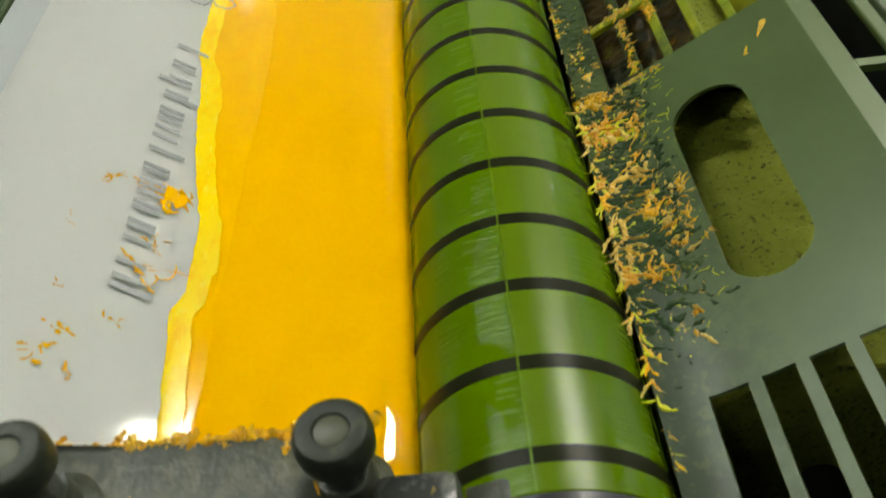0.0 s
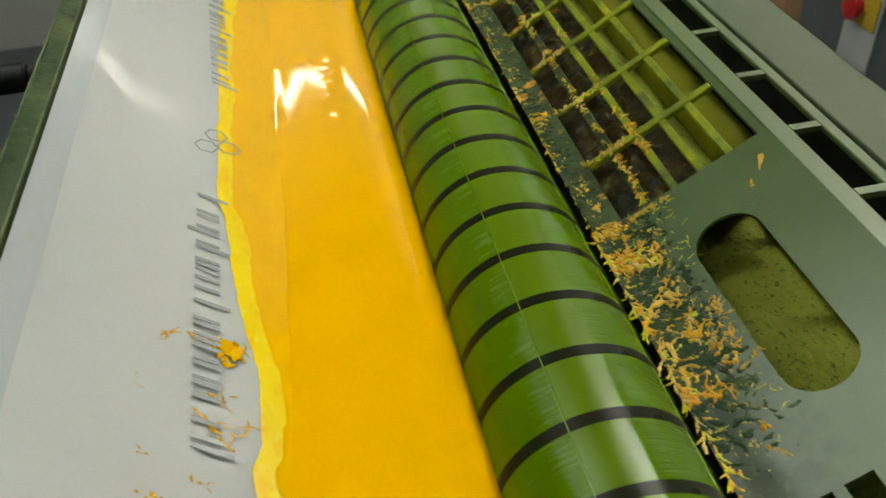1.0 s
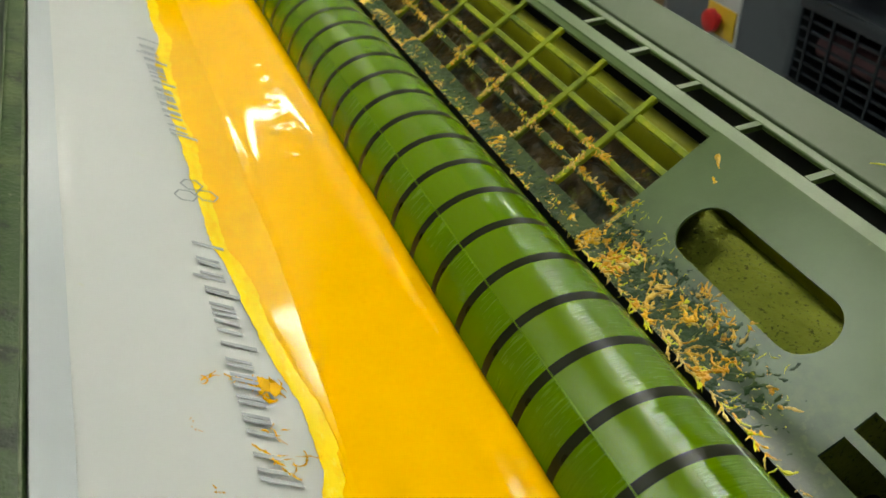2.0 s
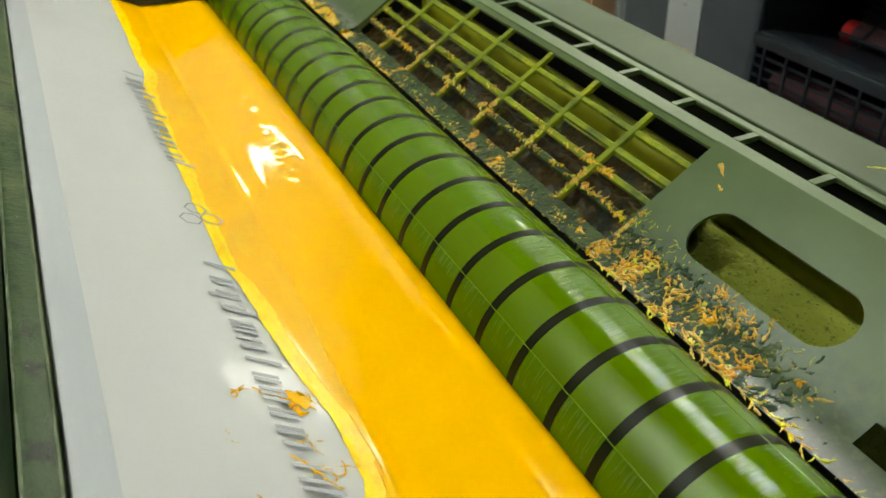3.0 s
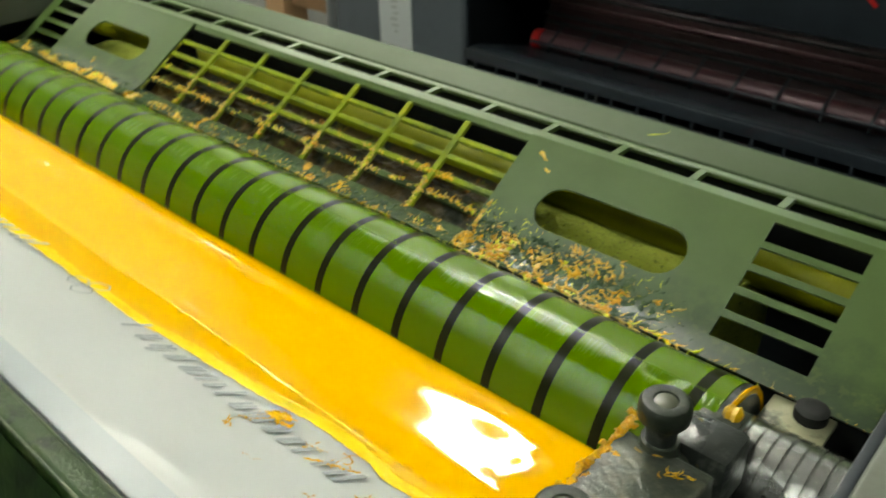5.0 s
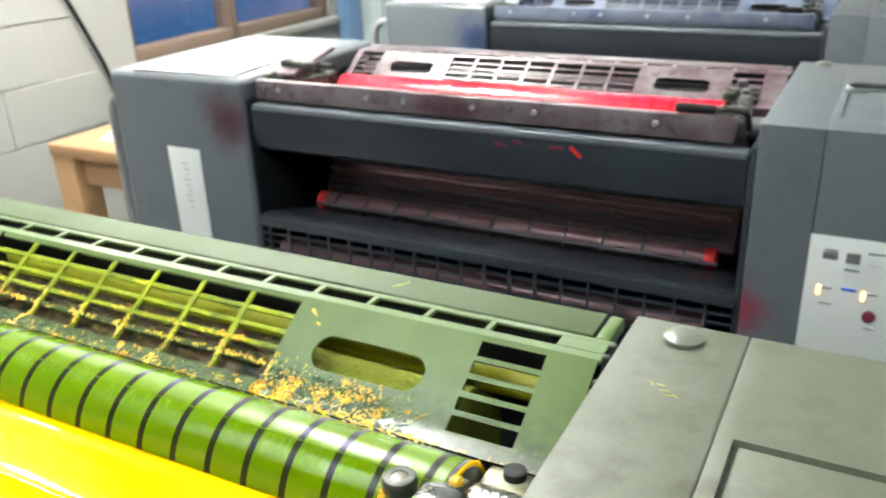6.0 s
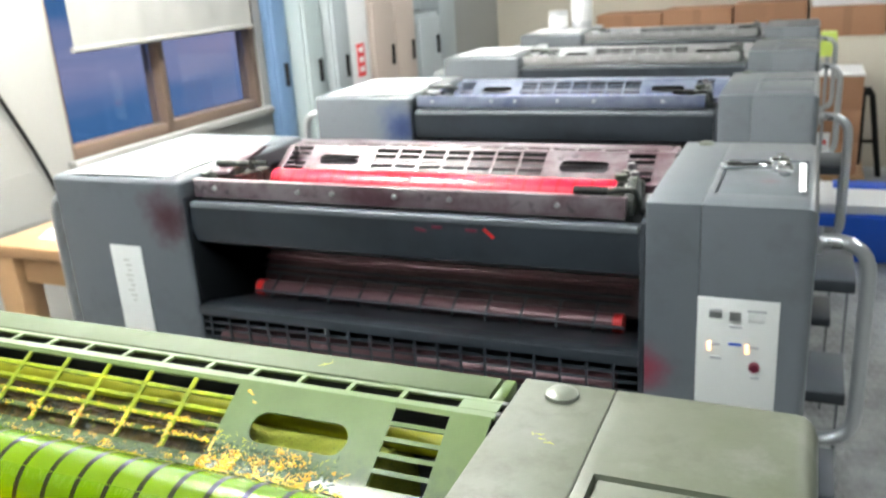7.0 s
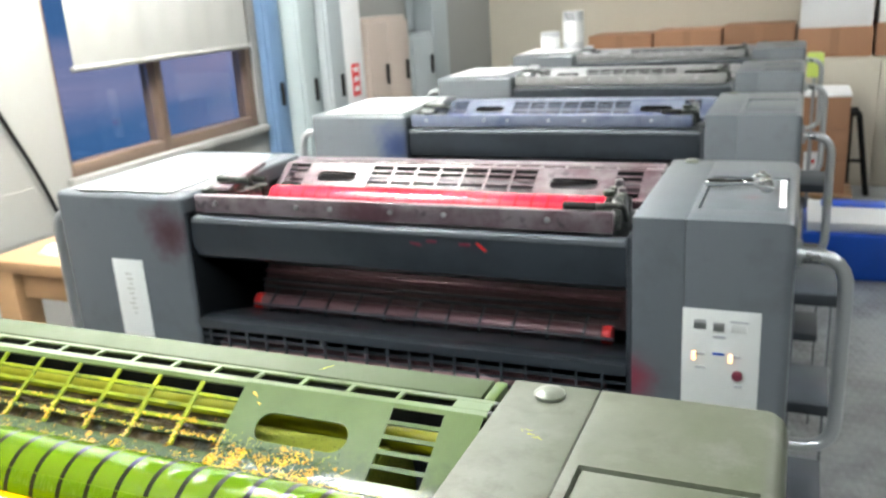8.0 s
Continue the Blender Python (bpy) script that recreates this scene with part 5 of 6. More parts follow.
def splatter():
    rng = random.Random(11)
    dry, lime, pale, wet = bmesh.new(), bmesh.new(), bmesh.new(), bmesh.new()

    def grain(x, y, fx, fy, seed):
        wx = x + 0.0035 * noise.noise((x * 110, y * 110, seed + 5))
        wy = y + 0.0035 * noise.noise((x * 110, y * 110, seed + 9))
        return noise.noise((wx * fx, wy * fy, seed)) + 0.5 * noise.noise((wx * fx * 2.1, wy * fy * 2.1, seed + 3)) + 0.30 * noise.noise((wx * fx * 4.6, wy * fy * 4.6, seed + 7))

    def cover(seed, fx, fy, level, gain=1.0, web=False):
        def field(x, y):
            d = dirt(x, y)
            if d < 0.03 or hole_gap(x, y) < 0.0004:
                return -9
            if y > 0.0566 and abs(x) < 0.185:
                return -9
            heap = 0.62 * noise.noise((x * 58, y * 85, 2.2)) + 0.12 if level > 0.1 else 0.0
            g = grain(x, y, fx, fy, seed)
            if web:
                g = 0.46 - 2.3 * abs(g)
            return g - level + heap + gain * (d - 1)
        return field

    spans = ((0.184, 0.353, 0.0447, 0.0785, 0.00038), (-0.43, 0.184, 0.0447, 0.0566, 0.0005))
    for x0, x1, y0, y1, st in spans:
        crust(wet, x0, x1, y0, y1, st, cover(1.0, 240, 280, -0.32, 1.1), 0.0005)
        crust(dry, x0, x1, y0, y1, st, cover(21.0, 95, 150, 0.30, 0.9, True), 0.0016)
        crust(dry, x0, x1, y0, y1, st, cover(57.0, 260, 310, 0.58, 0.8), 0.0013)
        crust(pale, x0, x1, y0, y1, st, cover(83.0, 190, 280, 0.55, 0.9), 0.0018)
        crust(lime, x0, x1, y0, y1, st, cover(44.0, 150, 130, 0.46, 0.8, True), 0.0009)

    def place():
        """A spot in the dirty border of the plate, most of all before the grip hole."""
        u = rng.random()
        if u < 0.70:
            x = rng.triangular(0.184, 0.335, 0.262)
            reach = 0.028 if x < 0.216 else 0.026 if x < 0.312 else 0.016
            y = 0.0455 + reach * rng.random() ** 1.15 - max(0, x - 0.31) * 0.1
        elif u < 0.86:
            x, y = -0.19 + 0.38 * rng.random() ** 0.8, 0.0452 + 0.0095 * rng.random()
        else:
            x, y = -0.43 + 0.24 * rng.random(), 0.0455 + 0.022 * rng.random() ** 1.5
        return x, y

    def in_hole(x, y):
        return hole_gap(x, y) < 0.0006

    # long torn smears with a folded edge
    for c in range(26):
        cx, cy = place()
        way = rng.gauss(0.35, 0.7)
        for q in range(rng.randrange(2, 6)):
            x, y = cx + rng.gauss(0, 0.0014), cy + rng.gauss(0, 0.0008)
            if in_hole(x, y) or y < 0.0455 or in_hole(x + 0.004 * math.cos(way), y + 0.004 * math.sin(way)):
                continue
            strand(dry if rng.random() < 0.75 else pale, PLATE, x, v_of(y), 0.003 + 0.005 * rng.random() ** 2, 0.0004 + 0.0008 * rng.random(), rng, heading=way + rng.gauss(0, 0.3), curl=0.6)
    # fine flecks and specks
    for i in range(240):
        x, y = place()
        x, y = x + rng.gauss(0, 0.004), max(0.0447, y + rng.gauss(0, 0.002))
        if in_hole(x, y):
            continue
        strand(rng.choice((dry, lime, pale, lime)), PLATE, x, v_of(y), 0.0006 + 0.0016 * rng.random(), 0.00012 + 0.0003 * rng.random() ** 2, rng)
    # fine yellow hairs, thickest at the corner of the grid
    for i in range(130):
        x = 0.184 + abs(rng.gauss(0, 0.022)) if rng.random() < 0.7 else 0.2 + 0.12 * rng.random()
        y = 0.047 + 0.028 * rng.random()
        if in_hole(x, y) or x > 0.33:
            continue
        strand(lime, PLATE, x, v_of(y), 0.0015 + 0.0045 * rng.random() ** 1.5, 0.00014 + 0.00022 * rng.random(), rng, curl=1.9)
    # rim of the plate beside the roller and round the grid's corner
    for i in range(170):
        x = -0.43 + 0.86 * rng.random() ** 0.75
        strand(rng.choice((dry, pale, lime)), PLATE, x, v_of(0.0449), 0.001 + 0.004 * rng.random() ** 2, 0.0002 + 0.0006 * rng.random() ** 2, rng, heading=rng.gauss(0, 0.3))
    for i in range(40):
        strand(rng.choice((dry, pale)), PLATE, 0.1862 + 0.0012 * rng.random(), v_of(0.0575 + 0.017 * rng.random() ** 1.3), 0.0015 + 0.002 * rng.random(), 0.0003 + 0.0006 * rng.random(), rng, heading=1.57 + rng.gauss(0, 0.5))
    # a bead along the plate's front rim
    for i in range(75):
        strand(rng.choice((dry, lime, pale)), PLATE, 0.185 + 0.155 * rng.random(), v_of(0.0451), 0.004 + 0.006 * rng.random(), 0.0004 + 0.0005 * rng.random(), rng, heading=rng.gauss(0, 0.06), curl=0.1)
    # a thick heap at the grid's front corner
    for i in range(60):
        strand(dry if rng.random() < 0.7 else pale, PLATE, 0.180 + 0.016 * rng.random(), v_of(0.0452 + 0.010 * rng.random() ** 1.4), 0.002 + 0.003 * rng.random(), 0.0006 + 0.0009 * rng.random(), rng, heading=rng.gauss(0.6, 0.7), flat=0.8)
    # caked spots on the front bars and crossings
    cw = 0.375 / 7
    for c in range(150):
        if rng.random() < 0.4:
            k = rng.randrange(1, 7)
            cx, cy = -0.1875 + cw * k, 0.0565 + 0.0122 * rng.random() * 1.6
            way = 1.57
        else:
            cx, cy = -0.185 + 0.37 * rng.random(), 0.0565 + 0.0122 * rng.choice((1, 1, 1, 2))
            way = 0.0
        for q in range(rng.randrange(2, 7)):
            strand(rng.choice((dry, pale, pale, lime)), PLATE @ Matrix.Translation((0, 0, 0.0007)), cx + rng.gauss(0, 0.002 if way == 0 else 0.0006), v_of(cy) + rng.gauss(0, 0.0005 if way == 0 else 0.002), 0.001 + 0.003 * rng.random(), 0.0003 + 0.0008 * rng.random(), rng, heading=way + rng.gauss(0, 0.4))
    for k, x0, x1 in ((1, 0.13, 0.175), (2, 0.12, 0.15), (1, -0.12, -0.10), (1, -0.15, -0.135)):
        for q in range(26):
            strand(dry, PLATE @ Matrix.Translation((0, 0, 0.0007)), x0 + (x1 - x0) * rng.random(), v_of(0.0565 + 0.0122 * k) + rng.gauss(0, 0.0006), 0.003 + 0.003 * rng.random(), 0.0004 + 0.0006 * rng.random(), rng, heading=rng.gauss(0, 0.2))
    for bm in (wet, dry, lime, pale):
        bend_with_plate(bm, 0.0024)
    thing("wet_crust", wet, M["wet_crust"], "dark wet crust of old ink on the guard", "dried ink", kind="stuff")
    thing("ink_crumbs", dry, M["ink_dry"], "torn smears of dried orange ink on the guard", "dried ink", kind="stuff")
    thing("ink_threads", lime, M["ink_lime"], "thin threads of dried yellow ink on the guard", "dried ink", kind="stuff")
    thing("pale_crumbs", pale, M["ink_pale"], "pale dried ink skins on the guard", "dried ink", kind="stuff")
    # a drop of orange ink and a small one beside it, flung on the plate
    bm = bmesh.new()
    for cx, cy, sx, sy, turn in ((0.2005, 0.1115, 0.0042, 0.0016, 140), (0.1985, 0.1125, 0.0020, 0.0022, 20), (0.2035, 0.1098, 0.0026, 0.0008, 150), (0.2085, 0.1040, 0.0026, 0.0009, 160), (0.2105, 0.1034, 0.0012, 0.0011, 60)):
        blob(bm, PLATE @ Vector((cx, v_of(cy), 0.0024)), PLATE.to_3x3() @ Matrix.Rotation(radians(turn), 3, "Z"), sx * 0.8, sy * 0.65, 0.0003, random.Random(int(cx * 9999)), 0.4)
    thing("ink_drop", bm, M["ink_dry"], "two dried orange ink drops on the green plate", "dried ink")
    bm = bmesh.new()
    flat = Matrix.Translation((0, 0, 0.0852))
    for q in range(4):
        strand(bm, flat, 0.470 + 0.004 * q, 0.094 - 0.004 * q, 0.007, 0.0004, random.Random(20 + q), curl=0.5, flat=0.3)
    strand(bm, flat, 0.487, 0.082, 0.005, 0.0004, random.Random(31), curl=0.3, flat=0.3)
    thing("ink_streak", bm, M["ink_lime"], "thin yellow ink streaks on the side cover", "dried ink")
    bm = bmesh.new()
    strand(bm, Matrix.Translation((0, 0, 0.0743)), 0.24, 0.164, 0.018, 0.0004, random.Random(8), curl=0.6)
    thing("ink_streak", bm, M["ink_lime"], "thin yellow ink thread on the rear cover", "dried ink")
    # yellow scratches on the rail's sloping face
    bm = bmesh.new()
    face = Matrix.Translation((0, -0.2370, 0.0538)) @ Matrix.Rotation(math.atan2(0.0495, 0.021), 4, "X")
    for q in range(46):
        strand(bm, face, -0.36 + 0.72 * rng.random(), 0.018 * (rng.random() - 0.5) * 2, 0.002 + 0.010 * rng.random() ** 2, 0.0002 + 0.0003 * rng.random(), rng, heading=rng.choice((0.2, 1.2, 1.5)) + rng.gauss(0, 0.3), curl=0.3, flat=0.3)
    thing("ink_scratches", bm, M["ink_lime"], "thin yellow ink scratches on the dark rail", "dried ink", kind="stuff")
    # ink smears along the end block and splashes on the foil
    bm = bmesh.new()
    for i in range(190):
        y = -0.150 + 0.103 * rng.random()
        z = 0.0592 + max(0, (-0.100 - y)) * 0.05 + max(0, (-0.136 - y)) * 0.6
        big = i < 70
        strand(bm, Matrix.Translation((0, 0, z)), 0.3570 + 0.0016 * rng.random() ** 2, y, 0.004 + 0.004 * rng.random() if big else 0.001 + 0.002 * rng.random(), 0.0011 + 0.0006 * rng.random() if big else 0.0005 + 0.0004 * rng.random(), rng, heading=1.57 + rng.gauss(0, 0.12), lift=0.0, curl=0.1, flat=0.8)
    for cx, cy, n in ((0.380, -0.063, 6), (0.384, -0.060, 5), (0.374, -0.108, 5), (0.370, -0.057, 4)):
        for q in range(n):
            strand(bm, Matrix.Translation((0, 0, 0.0598 + max(0, (-0.100 - cy)) * 0.05)), cx + 0.001 * q, cy + rng.gauss(0, 0.001), 0.004, 0.0004, rng, curl=1.6)
    thing("ink_rim", bm, M["ink_dry"], "ragged crust of dried ink along the end block", "dried ink", kind="stuff")
    bm = bmesh.new()
    on_foil = Matrix.Translation((0, -0.1385, 0.0455 + 0.0006)) @ Matrix.Rotation(math.atan(FOIL), 4, "X")
    k = math.sqrt(1 + FOIL * FOIL)
    for x, y, ln, r, n in ((0.235, -0.150, 0.008, 0.0005, 3), (0.231, -0.131, 0.006, 0.0012, 10), (0.237, -0.123, 0.008, 0.0016, 12), (0.262, -0.127, 0.004, 0.0006, 8), (0.276, -0.124, 0.010, 0.0005, 6), (0.306, -0.147, 0.003, 0.0009, 6), (0.316, -0.149, 0.004, 0.0009, 7), (0.29, -0.151, 0.002, 0.0005, 4), (0.326, -0.14, 0.003, 0.0006, 5), (0.30, -0.132, 0.003, 0.0005, 6), (0.258, -0.152, 0.002, 0.0003, 5)):
        for q in range(n):
            strand(bm, on_foil, x - 0.005 + 0.005 * (rng.random() - 0.5), (y - 0.002 + 0.1385) * k + 0.006 * (rng.random() - 0.5), ln * (0.4 + rng.random()), r * (0.4 + 0.6 * rng.random()), rng, lift=0.0)
    for cx, cv, sx, sy, turn in ((0.236, 0.0085, 0.0042, 0.0030, 10), (0.238, 0.0125, 0.0022, 0.0040, 80), (0.240, 0.0060, 0.0014, 0.0010, 40), (0.311, -0.0148, 0.0012, 0.0008, 30), (0.324, -0.0180, 0.0016, 0.0009, 80)):
        blob(bm, on_foil @ Vector((cx - 0.006, cv + 0.0045, 0.0004)), on_foil.to_3x3() @ Matrix.Rotation(radians(turn), 3, "Z"), sx, sy, 0.0006, rng, 0.35)
    for q in range(6):
        strand(bm, on_foil @ Matrix.Translation((0, 0, 0.0004)), 0.262 + 0.003 * q, 0.000 + 0.0024 * q, 0.005, 0.0006, rng, heading=0.7, curl=0.1)
    thing("ink_splash", bm, M["ink_thin"], "small splashes of yellow ink on the foil", "ink splash", kind="stuff")


# ---------------------------------------------------------------- loose things
def paper(x0, x1, y0, y1, z, turn, label, n=3):
    st = empty("paper_sheets", label, "paper", at=((x0 + x1) / 2, (y0 + y1) / 2, z))
    for i in range(n):
        w, d = (x1 - x0) / 2, (y1 - y0) / 2
        part("sheet", new_box(-w, w, -d, d, 0.0004 + 0.0011 * i, 0.0013 + 0.0011 * i), M["paper"], st, at=pose(0.003 * i, -0.004 * i, 0, 0, 0, turn + 1.5 * i))
    return st


def wrench(x, y, z):
    w = empty("socket_wrench", "chromed socket wrench lying on the cover", "wrench", at=(x, y, z))
    w.matrix_basis = pose(x, y, z, 0, 0, 10)
    part("shaft", lathe(bmesh.new(), [(-0.078, 0.004), (-0.076, 0.0065), (-0.05, 0.0072), (-0.045, 0.005), (-0.006, 0.0052), (0.0, 0.007)], "x", 18, (0, 0, 0.0085)), M["chrome"], w)
    part("head", lathe(bmesh.new(), [(0.0, 0.012), (0.002, 0.0145), (0.019, 0.0145), (0.021, 0.011)], "z", 24, (0.011, 0.0, 0)), M["chrome"], w)
    part("socket", lathe(bmesh.new(), [(-0.046, 0.008), (-0.044, 0.0115), (-0.030, 0.0115), (-0.027, 0.009), (-0.014, 0.009), (-0.012, 0.007)], "y", 22, (0.013, 0, 0.0118)), M["chrome"], w)
    part("drive_square", new_box(0.006, 0.016, -0.005, 0.005, 0.0212, 0.027, bev=0.0008), M["chrome"], w)
    return w


def work_table(x, y):
    t = empty("work_table", "small wooden work table beside the wall", "table", at=(x, y, FLOOR))
    part("tabletop", new_box(-0.32, 0.32, -0.34, 0.34, 0.81, 0.85, bev=0.004), M["wood"], t)
    for a in (-0.27, 0.27):
        for b in (-0.29, 0.29):
            part("leg", new_box(a - 0.045, a + 0.045, b - 0.045, b + 0.045, 0, 0.81, bev=0.003), M["wood"], t)
    part("apron", new_box(-0.22, 0.22, -0.305, -0.285, 0.72, 0.809), M["wood"], t)
    for i in range(4):
        part("sheet", new_box(-0.18, 0.24, -0.26, 0.12, 0.851 + 0.006 * i, 0.8565 + 0.006 * i), M["paper"], t, at=pose(0, 0.01 * i, 0, 0, 0, 1.2 * i))


def cabinet(name, x0, x1, y0, y1, z1, material, label, doors=1, category="cabinet"):
    c = empty(name, label, category, at=(0, 0, 0))
    part("body", new_box(x0, x1, y0, y1, FLOOR, z1, bev=0.006), material, c)
    d = (y1 - y0) / doors
    for i in range(doors):
        dr = part("door", new_box(x1 + 0.001, x1 + 0.02, y0 + d * i + 0.006, y0 + d * (i + 1) - 0.006, FLOOR + 0.06, z1 - 0.03, bev=0.003), material, c)
        yh = y0 + d * (i + 1) - 0.06
        part("handle", new_box(x1 + 0.0205, x1 + 0.035, yh - 0.012, yh + 0.012, -0.10, 0.02, bev=0.003), M["black"], dr)
    return c


def cartons():
    for i in range(9):
        x = -0.7 + 0.52 * i
        c = empty("carton", "brown cardboard carton on top of the cabinets", "carton", group="cartons", at=(x, 6.60, 0.0))
        h = 0.21 + 0.02 * (i % 3)
        part("box", new_box(-0.25, 0.25, -0.22, 0.22, -0.20, -0.20 + h, bev=0.004), M["card"], c)
        part("tape", new_box(-0.03, 0.03, -0.2215, -0.2203, -0.199, -0.20 + h), M["card"], c)
        if i > 2:
            w = empty("white_carton", "white cardboard carton stacked on brown cartons", "carton", group="white cartons", at=(x, 6.60, -0.20 + h))
            part("box", new_box(-0.24, 0.24, -0.20, 0.20, 0.001, 0.30, bev=0.004), M["paper"], w)
            part("lid", new_box(-0.245, 0.245, -0.205, 0.205, 0.25, 0.305, bev=0.004), M["paper"], w)
    for i in range(6):
        x0 = -0.95 + 0.85 * i
        c = empty("low_cabinet", "beige steel cabinet with two doors", "cabinet", group="low cabinets")
        part("body", new_box(x0, x0 + 0.84, 6.36, 6.84, FLOOR, -0.202, bev=0.006), M["beige"], c)
        for j in range(2):
            part("door", new_box(x0 + 0.42 * j + 0.004, x0 + 0.42 * (j + 1) - 0.004, 6.34, 6.359, FLOOR + 0.05, -0.22, bev=0.003), M["beige"], c)


def aisle_things():
    b = empty("sheet_stack", "low stack of white sheets on a blue-wrapped pallet", "paper stack", at=(1.55, 4.40, FLOOR))
    part("pallet_wrap", new_box(-0.84, 0.68, -0.26, 0.30, 0.0, 0.25, bev=0.02), M["blue"], b, "blue plastic wrap")
    part("sheet_block", new_box(-0.82, 0.62, -0.22, 0.28, 0.2505, 0.30, bev=0.004), M["paper"], b)
    part("top_cover", new_box(-0.75, -0.42, 0.12, 0.27, 0.301, 0.308, bev=0.002), M["blue"], b)
    p = empty("pallet_load", "wrapped carton load on a wooden pallet", "pallet load", at=(0.80, 5.95, FLOOR))
    for a in (-0.14, 0.0, 0.14):
        part("runner", new_box(a - 0.03, a + 0.03, -0.28, 0.28, 0, 0.07, bev=0.003), M["wood"], p)
    for i in range(5):
        part("deck_board", new_box(-0.20, 0.22, -0.28 + 0.115 * i, -0.19 + 0.115 * i, 0.071, 0.09, bev=0.002), M["wood"], p)
    for i in range(3):
        part("carton", new_box(-0.16, 0.17, -0.25, 0.25, 0.091 + 0.22 * i, 0.31 + 0.22 * i, bev=0.006), M["card"], p)
    part("wrap_top", new_box(-0.165, 0.175, -0.255, 0.255, 0.751, 0.77, bev=0.006), M["paper"], p)
    lab = part("label_sheet", new_box(-0.10, -0.01, -0.2535, -0.2515, 0.24, 0.38), M["paper"], p, "white label with a red mark")
    part("red_mark", new_box(-0.05, -0.03, -0.2545, -0.2537, 0.30, 0.33), M["red"], lab)
    s = empty("folding_stand", "black folding stand leaning in the aisle", "stand", at=(1.06, 5.95, FLOOR))
    for a in (-0.07, 0.07):
        part("leg", tube([(a, 0.12, 0.0), (a * 0.4 - 0.05, 0.0, 0.60), (a * 0.1 - 0.06, -0.02, 0.63)], 0.02, corner=0.02), M["black"], s)
    part("crossbar", rod(bmesh.new(), -0.08, 0.05, 0.012, centre=(0, 0.07, 0.26)), M["black"], s)
    part("hub", rod(bmesh.new(), -0.09, -0.03, 0.03, centre=(0, -0.02, 0.62)), M["black"], s)
    for k in (1, 2):
        st = empty("step", "grey steel step beside a printing unit", "step", group="steps", at=(0.0, PITCH * k, 0))
        for i, z in enumerate((-0.215, -0.465, -0.715, -0.965)):
            td = part("tread", new_box(0.673, 0.757, 0.302, 0.50, z - 0.004, z, bev=0.0015), M["grey_dark"], st)
            part("nosing", new_box(0.673, 0.757, 0.294, 0.3015, z - 0.026, z, bev=0.003), M["grey_dark"], td, "dark step edge")
        for x in (0.676, 0.754):
            part("stringer", new_box(x - 0.003, x + 0.003, 0.5005, 0.512, FLOOR, -0.22, bev=0.001), M["grey"], st)
    lb = empty("lime_bin", "lime green plastic box on a thin post", "box", at=(0.726, 5.0, 0))
    part("body", new_box(-0.045, 0.045, -0.05, 0.05, -0.185, -0.045, bev=0.01), M["lime"], lb)
    part("post", new_box(-0.01, 0.01, -0.01, 0.01, FLOOR, -0.186), M["steel_dim"], lb)


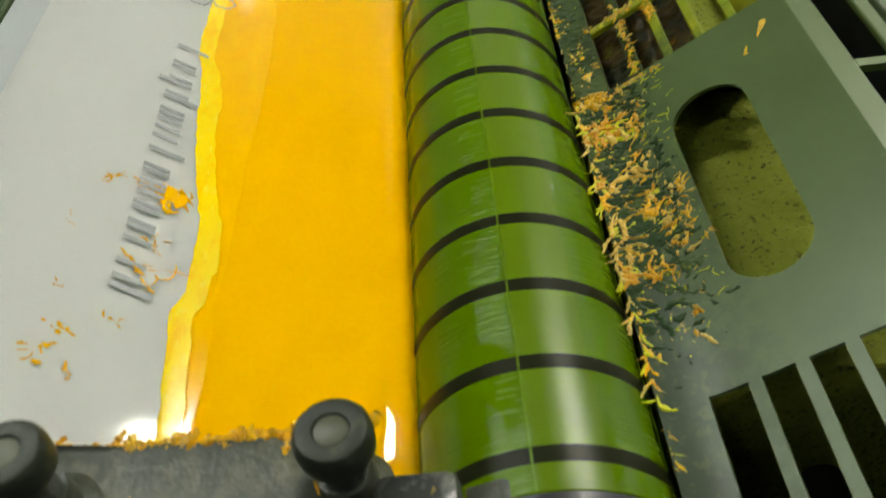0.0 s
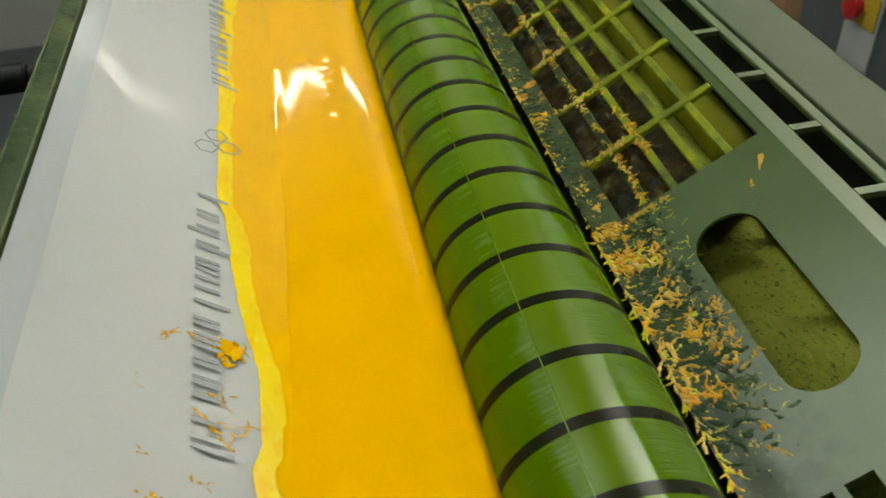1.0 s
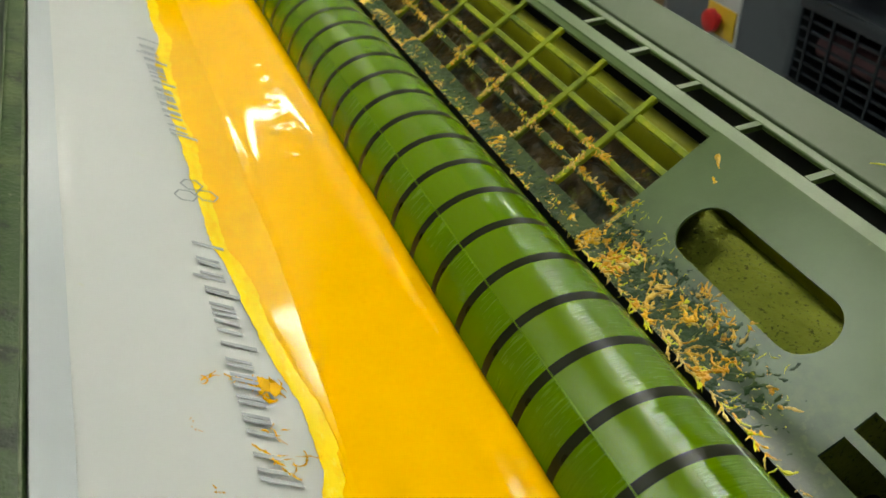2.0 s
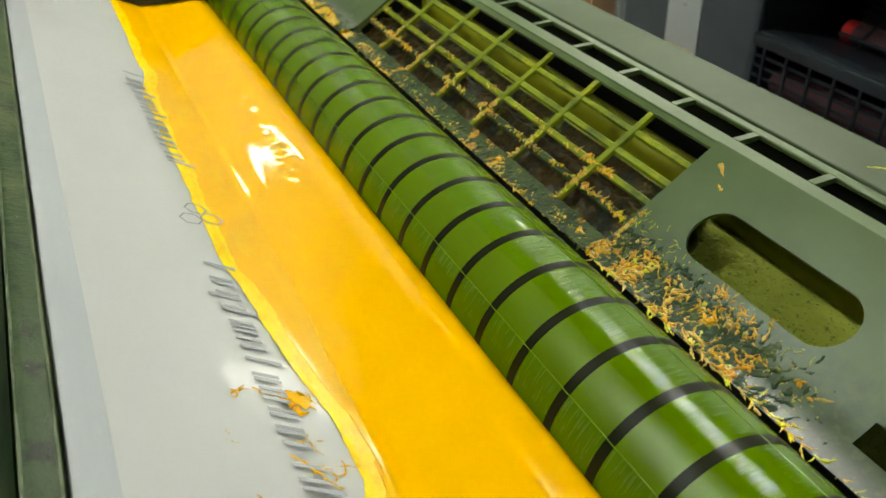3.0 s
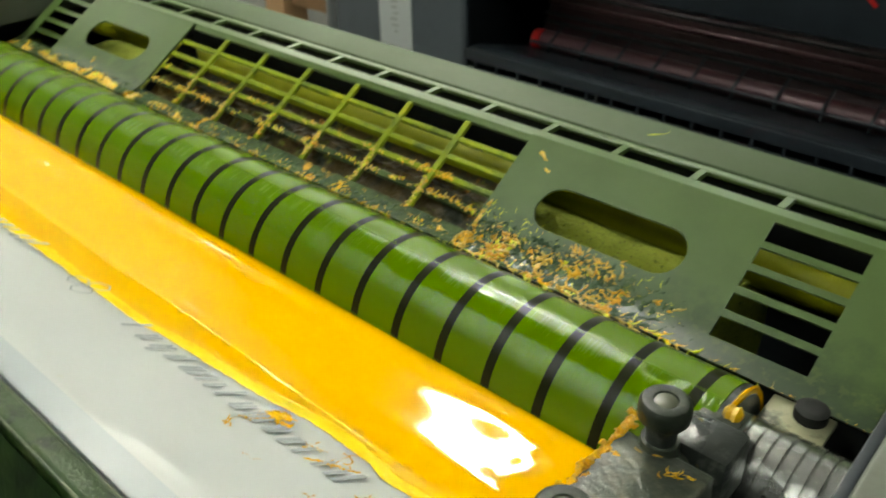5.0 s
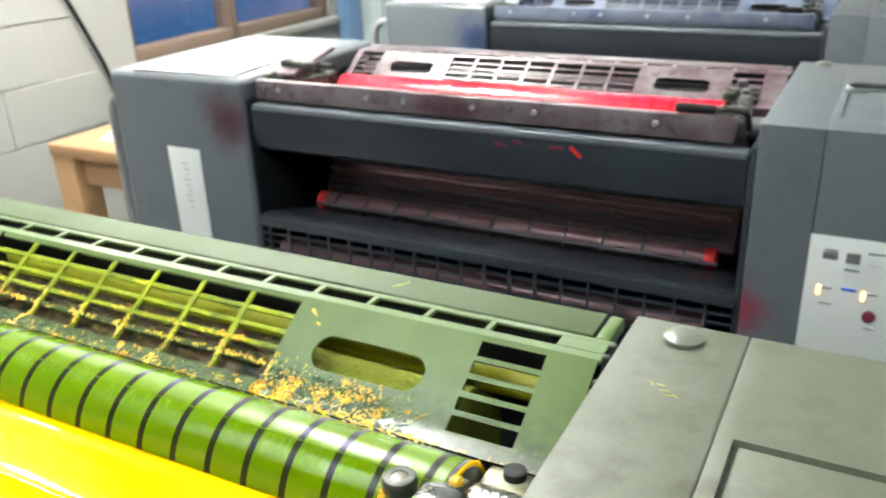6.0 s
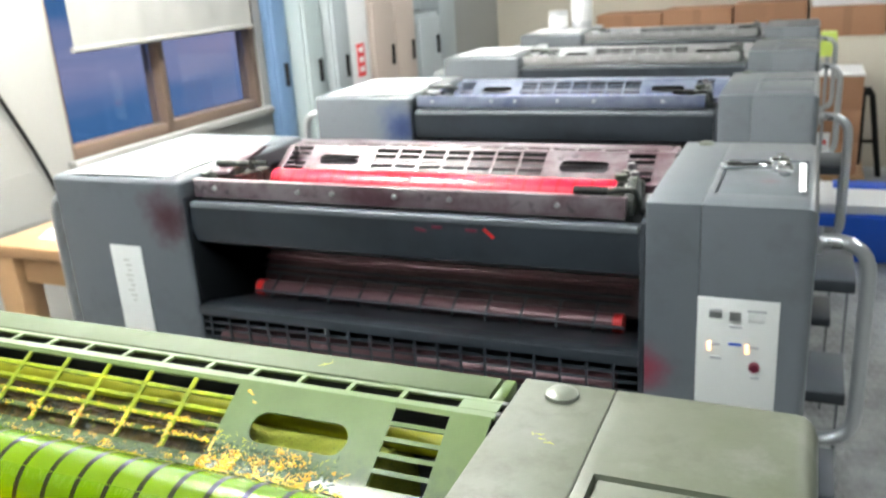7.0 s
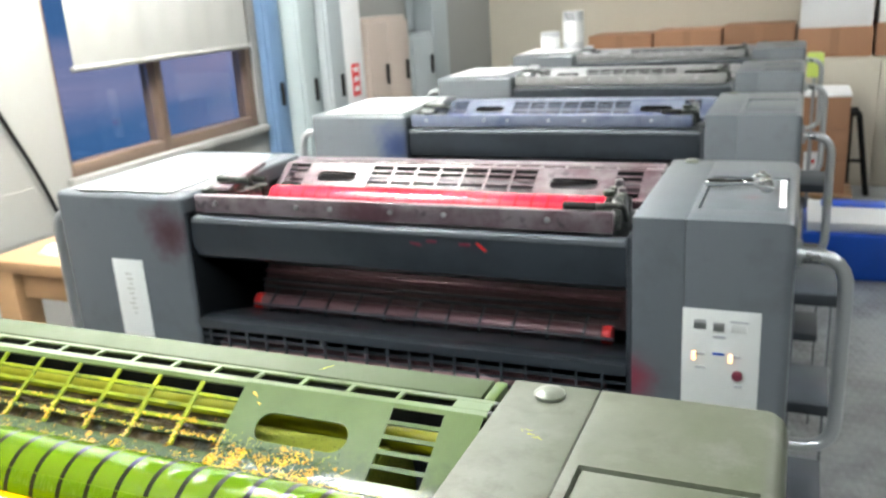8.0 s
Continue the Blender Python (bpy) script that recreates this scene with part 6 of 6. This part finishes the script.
def west_things():
    work_table(-1.37, 1.62)
    cabinet("blue_cabinet", WEST + 0.01, WEST + 0.06, 3.245, 3.375, 0.75, M["skyblue"], "narrow blue steel door panel beside the window", 1)
    cabinet("pale_cabinet", WEST + 0.01, WEST + 0.16, 3.385, 3.555, 0.95, M["paleblue"], "pale grey-green steel cabinet beside the window", 1)
    cabinet("switch_cabinet", WEST + 0.01, WEST + 0.22, 3.575, 3.74, 1.0, M["cab"], "tall grey electrical switch cabinet", 1)
    c = empty("white_column", "white square column with a red sign", "column", at=(WEST + 0.12, 3.875, 0))
    part("shaft", new_box(-0.10, 0.10, -0.12, 0.12, FLOOR, CEIL, bev=0.008), M["paper"], c)
    sg = part("sign", new_box(0.1005, 0.104, -0.04, 0.05, -0.125, 0.06, bev=0.001), M["red"], c, "red vertical sign")
    for i in range(3):
        part("sign_bar", new_box(0.1042, 0.1055, -0.02, 0.03, 0.012 - 0.055 * i, 0.040 - 0.055 * i), M["paper"], sg)
    cabinet("locker", WEST + 0.01, WEST + 0.22, 4.02, 4.60, 0.30, M["tan"], "tan steel locker with two doors", 2, "locker")
    cabinet("grey_cabinet", WEST + 0.01, WEST + 0.24, 4.62, 4.96, 0.17, M["cab"], "pale grey steel cabinet beside the lockers", 1)
    pc = empty("pipe_duct", "green-grey vertical pipe duct along the wall", "pipe", at=(WEST + 0.1, 5.29, 0))
    part("duct", new_box(-0.08, 0.08, -0.14, 0.14, FLOOR, CEIL, bev=0.01), M["cab"], pc)
    for i, yy in enumerate((5.02, 5.08, 5.62)):
        cp = empty("conduit", "thin grey pipe running down the wall", "pipe", group="conduits")
        part("pipe", rod(bmesh.new(), 0.18, CEIL, 0.014, "z", (WEST + 0.05, yy, 0), 14), M["cab"], cp)
    bc = empty("wall_pillar", "grey painted steel pillar against the wall", "pillar")
    part("web", new_box(WEST + 0.0045, WEST + 0.08, 1.065, 1.15, FLOOR, CEIL, bev=0.004), M["pillar"], bc)
    part("flange", new_box(WEST + 0.0045, WEST + 0.07, 1.02, 1.064, FLOOR, CEIL, bev=0.004), M["paper"], bc, "white painted edge")
    wd = empty("wooden_board", "brown wooden board leaning by the pillar", "board")
    part("panel", new_box(WEST + 0.0045, WEST + 0.03, 0.45, 1.012, FLOOR, 0.02, bev=0.004), M["wood"], wd)
    cd = empty("cable", "black cable hanging on the wall", "cable")
    part("cord", tube([(WEST + 0.02, 1.45, CEIL - 0.02), (WEST + 0.02, 1.5, 0.4), (WEST + 0.025, 1.75, -0.15), (WEST + 0.02, 1.9, -0.6)], 0.008, corner=0.12), M["black"], cd)


def cans():
    y = PITCH * 4
    for x, yy, r, h, mm in ((-0.60, 0.02, 0.05, 0.10, "tin"), (-0.49, 0.08, 0.055, 0.20, "tin")):
        c = empty("ink_can", "white and silver ink can on the cover", "can", group="ink cans", at=(x, y + yy, 0.0855))
        part("body", rod(bmesh.new(), 0, h, r, "z", seg=28, bev=0.002), M[mm], c)
        part("paper_band", lathe(bmesh.new(), [(h * 0.2, r + 0.0006), (h * 0.2, r + 0.0012), (h * 0.75, r + 0.0012), (h * 0.75, r + 0.0006)], "z", 28), M["paper"], c)


room()
blind()
ceiling_lights()
wall_lights()
pendant_light()
ROLLERS = [printing_unit(k) for k in range(5)]
foil()
ink()
splatter()
paper(-0.685, -0.455, PITCH - 0.235, PITCH + 0.11, 0.0858, 0, "white paper sheets lying on the side cover")
paper(-0.695, -0.45, 2 * PITCH - 0.22, 2 * PITCH + 0.10, 0.0858, 3, "white paper sheets lying on the side cover")
paper(-0.70, -0.46, 3 * PITCH - 0.20, 3 * PITCH + 0.10, 0.0858, -2, "white paper sheets lying on the side cover")
paper(-0.72, -0.45, 4 * PITCH - 0.20, 4 * PITCH + 0.15, 0.0858, 0, "white paper sheets lying on the side cover")
paper(-0.71, -0.50, -0.10, 0.14, 0.0858, 2, "white paper sheet lying on the side cover")
wrench(0.600, PITCH - 0.03, 0.083)
slip = paper(0.6405, 0.6505, PITCH - 0.16, PITCH + 0.025, 0.083, 1, "narrow white paper slip on the hatch", 1)
paper(-0.545, -0.50, PITCH + 0.02, PITCH + 0.06, 0.0895, 30, "small grey paper scrap on the sheets", 1)
west_things()
aisle_things()
cartons()
cans()


def motions():
    # the fountain roller turns its top towards the ink, about 86 degrees a second
    walk(ROLLERS[0], [(0.5 * i, pose(0, ROLL_Y, ROLL_Z, 6.6 + 86 * 0.5 * i)) for i in range(17)])


motions()
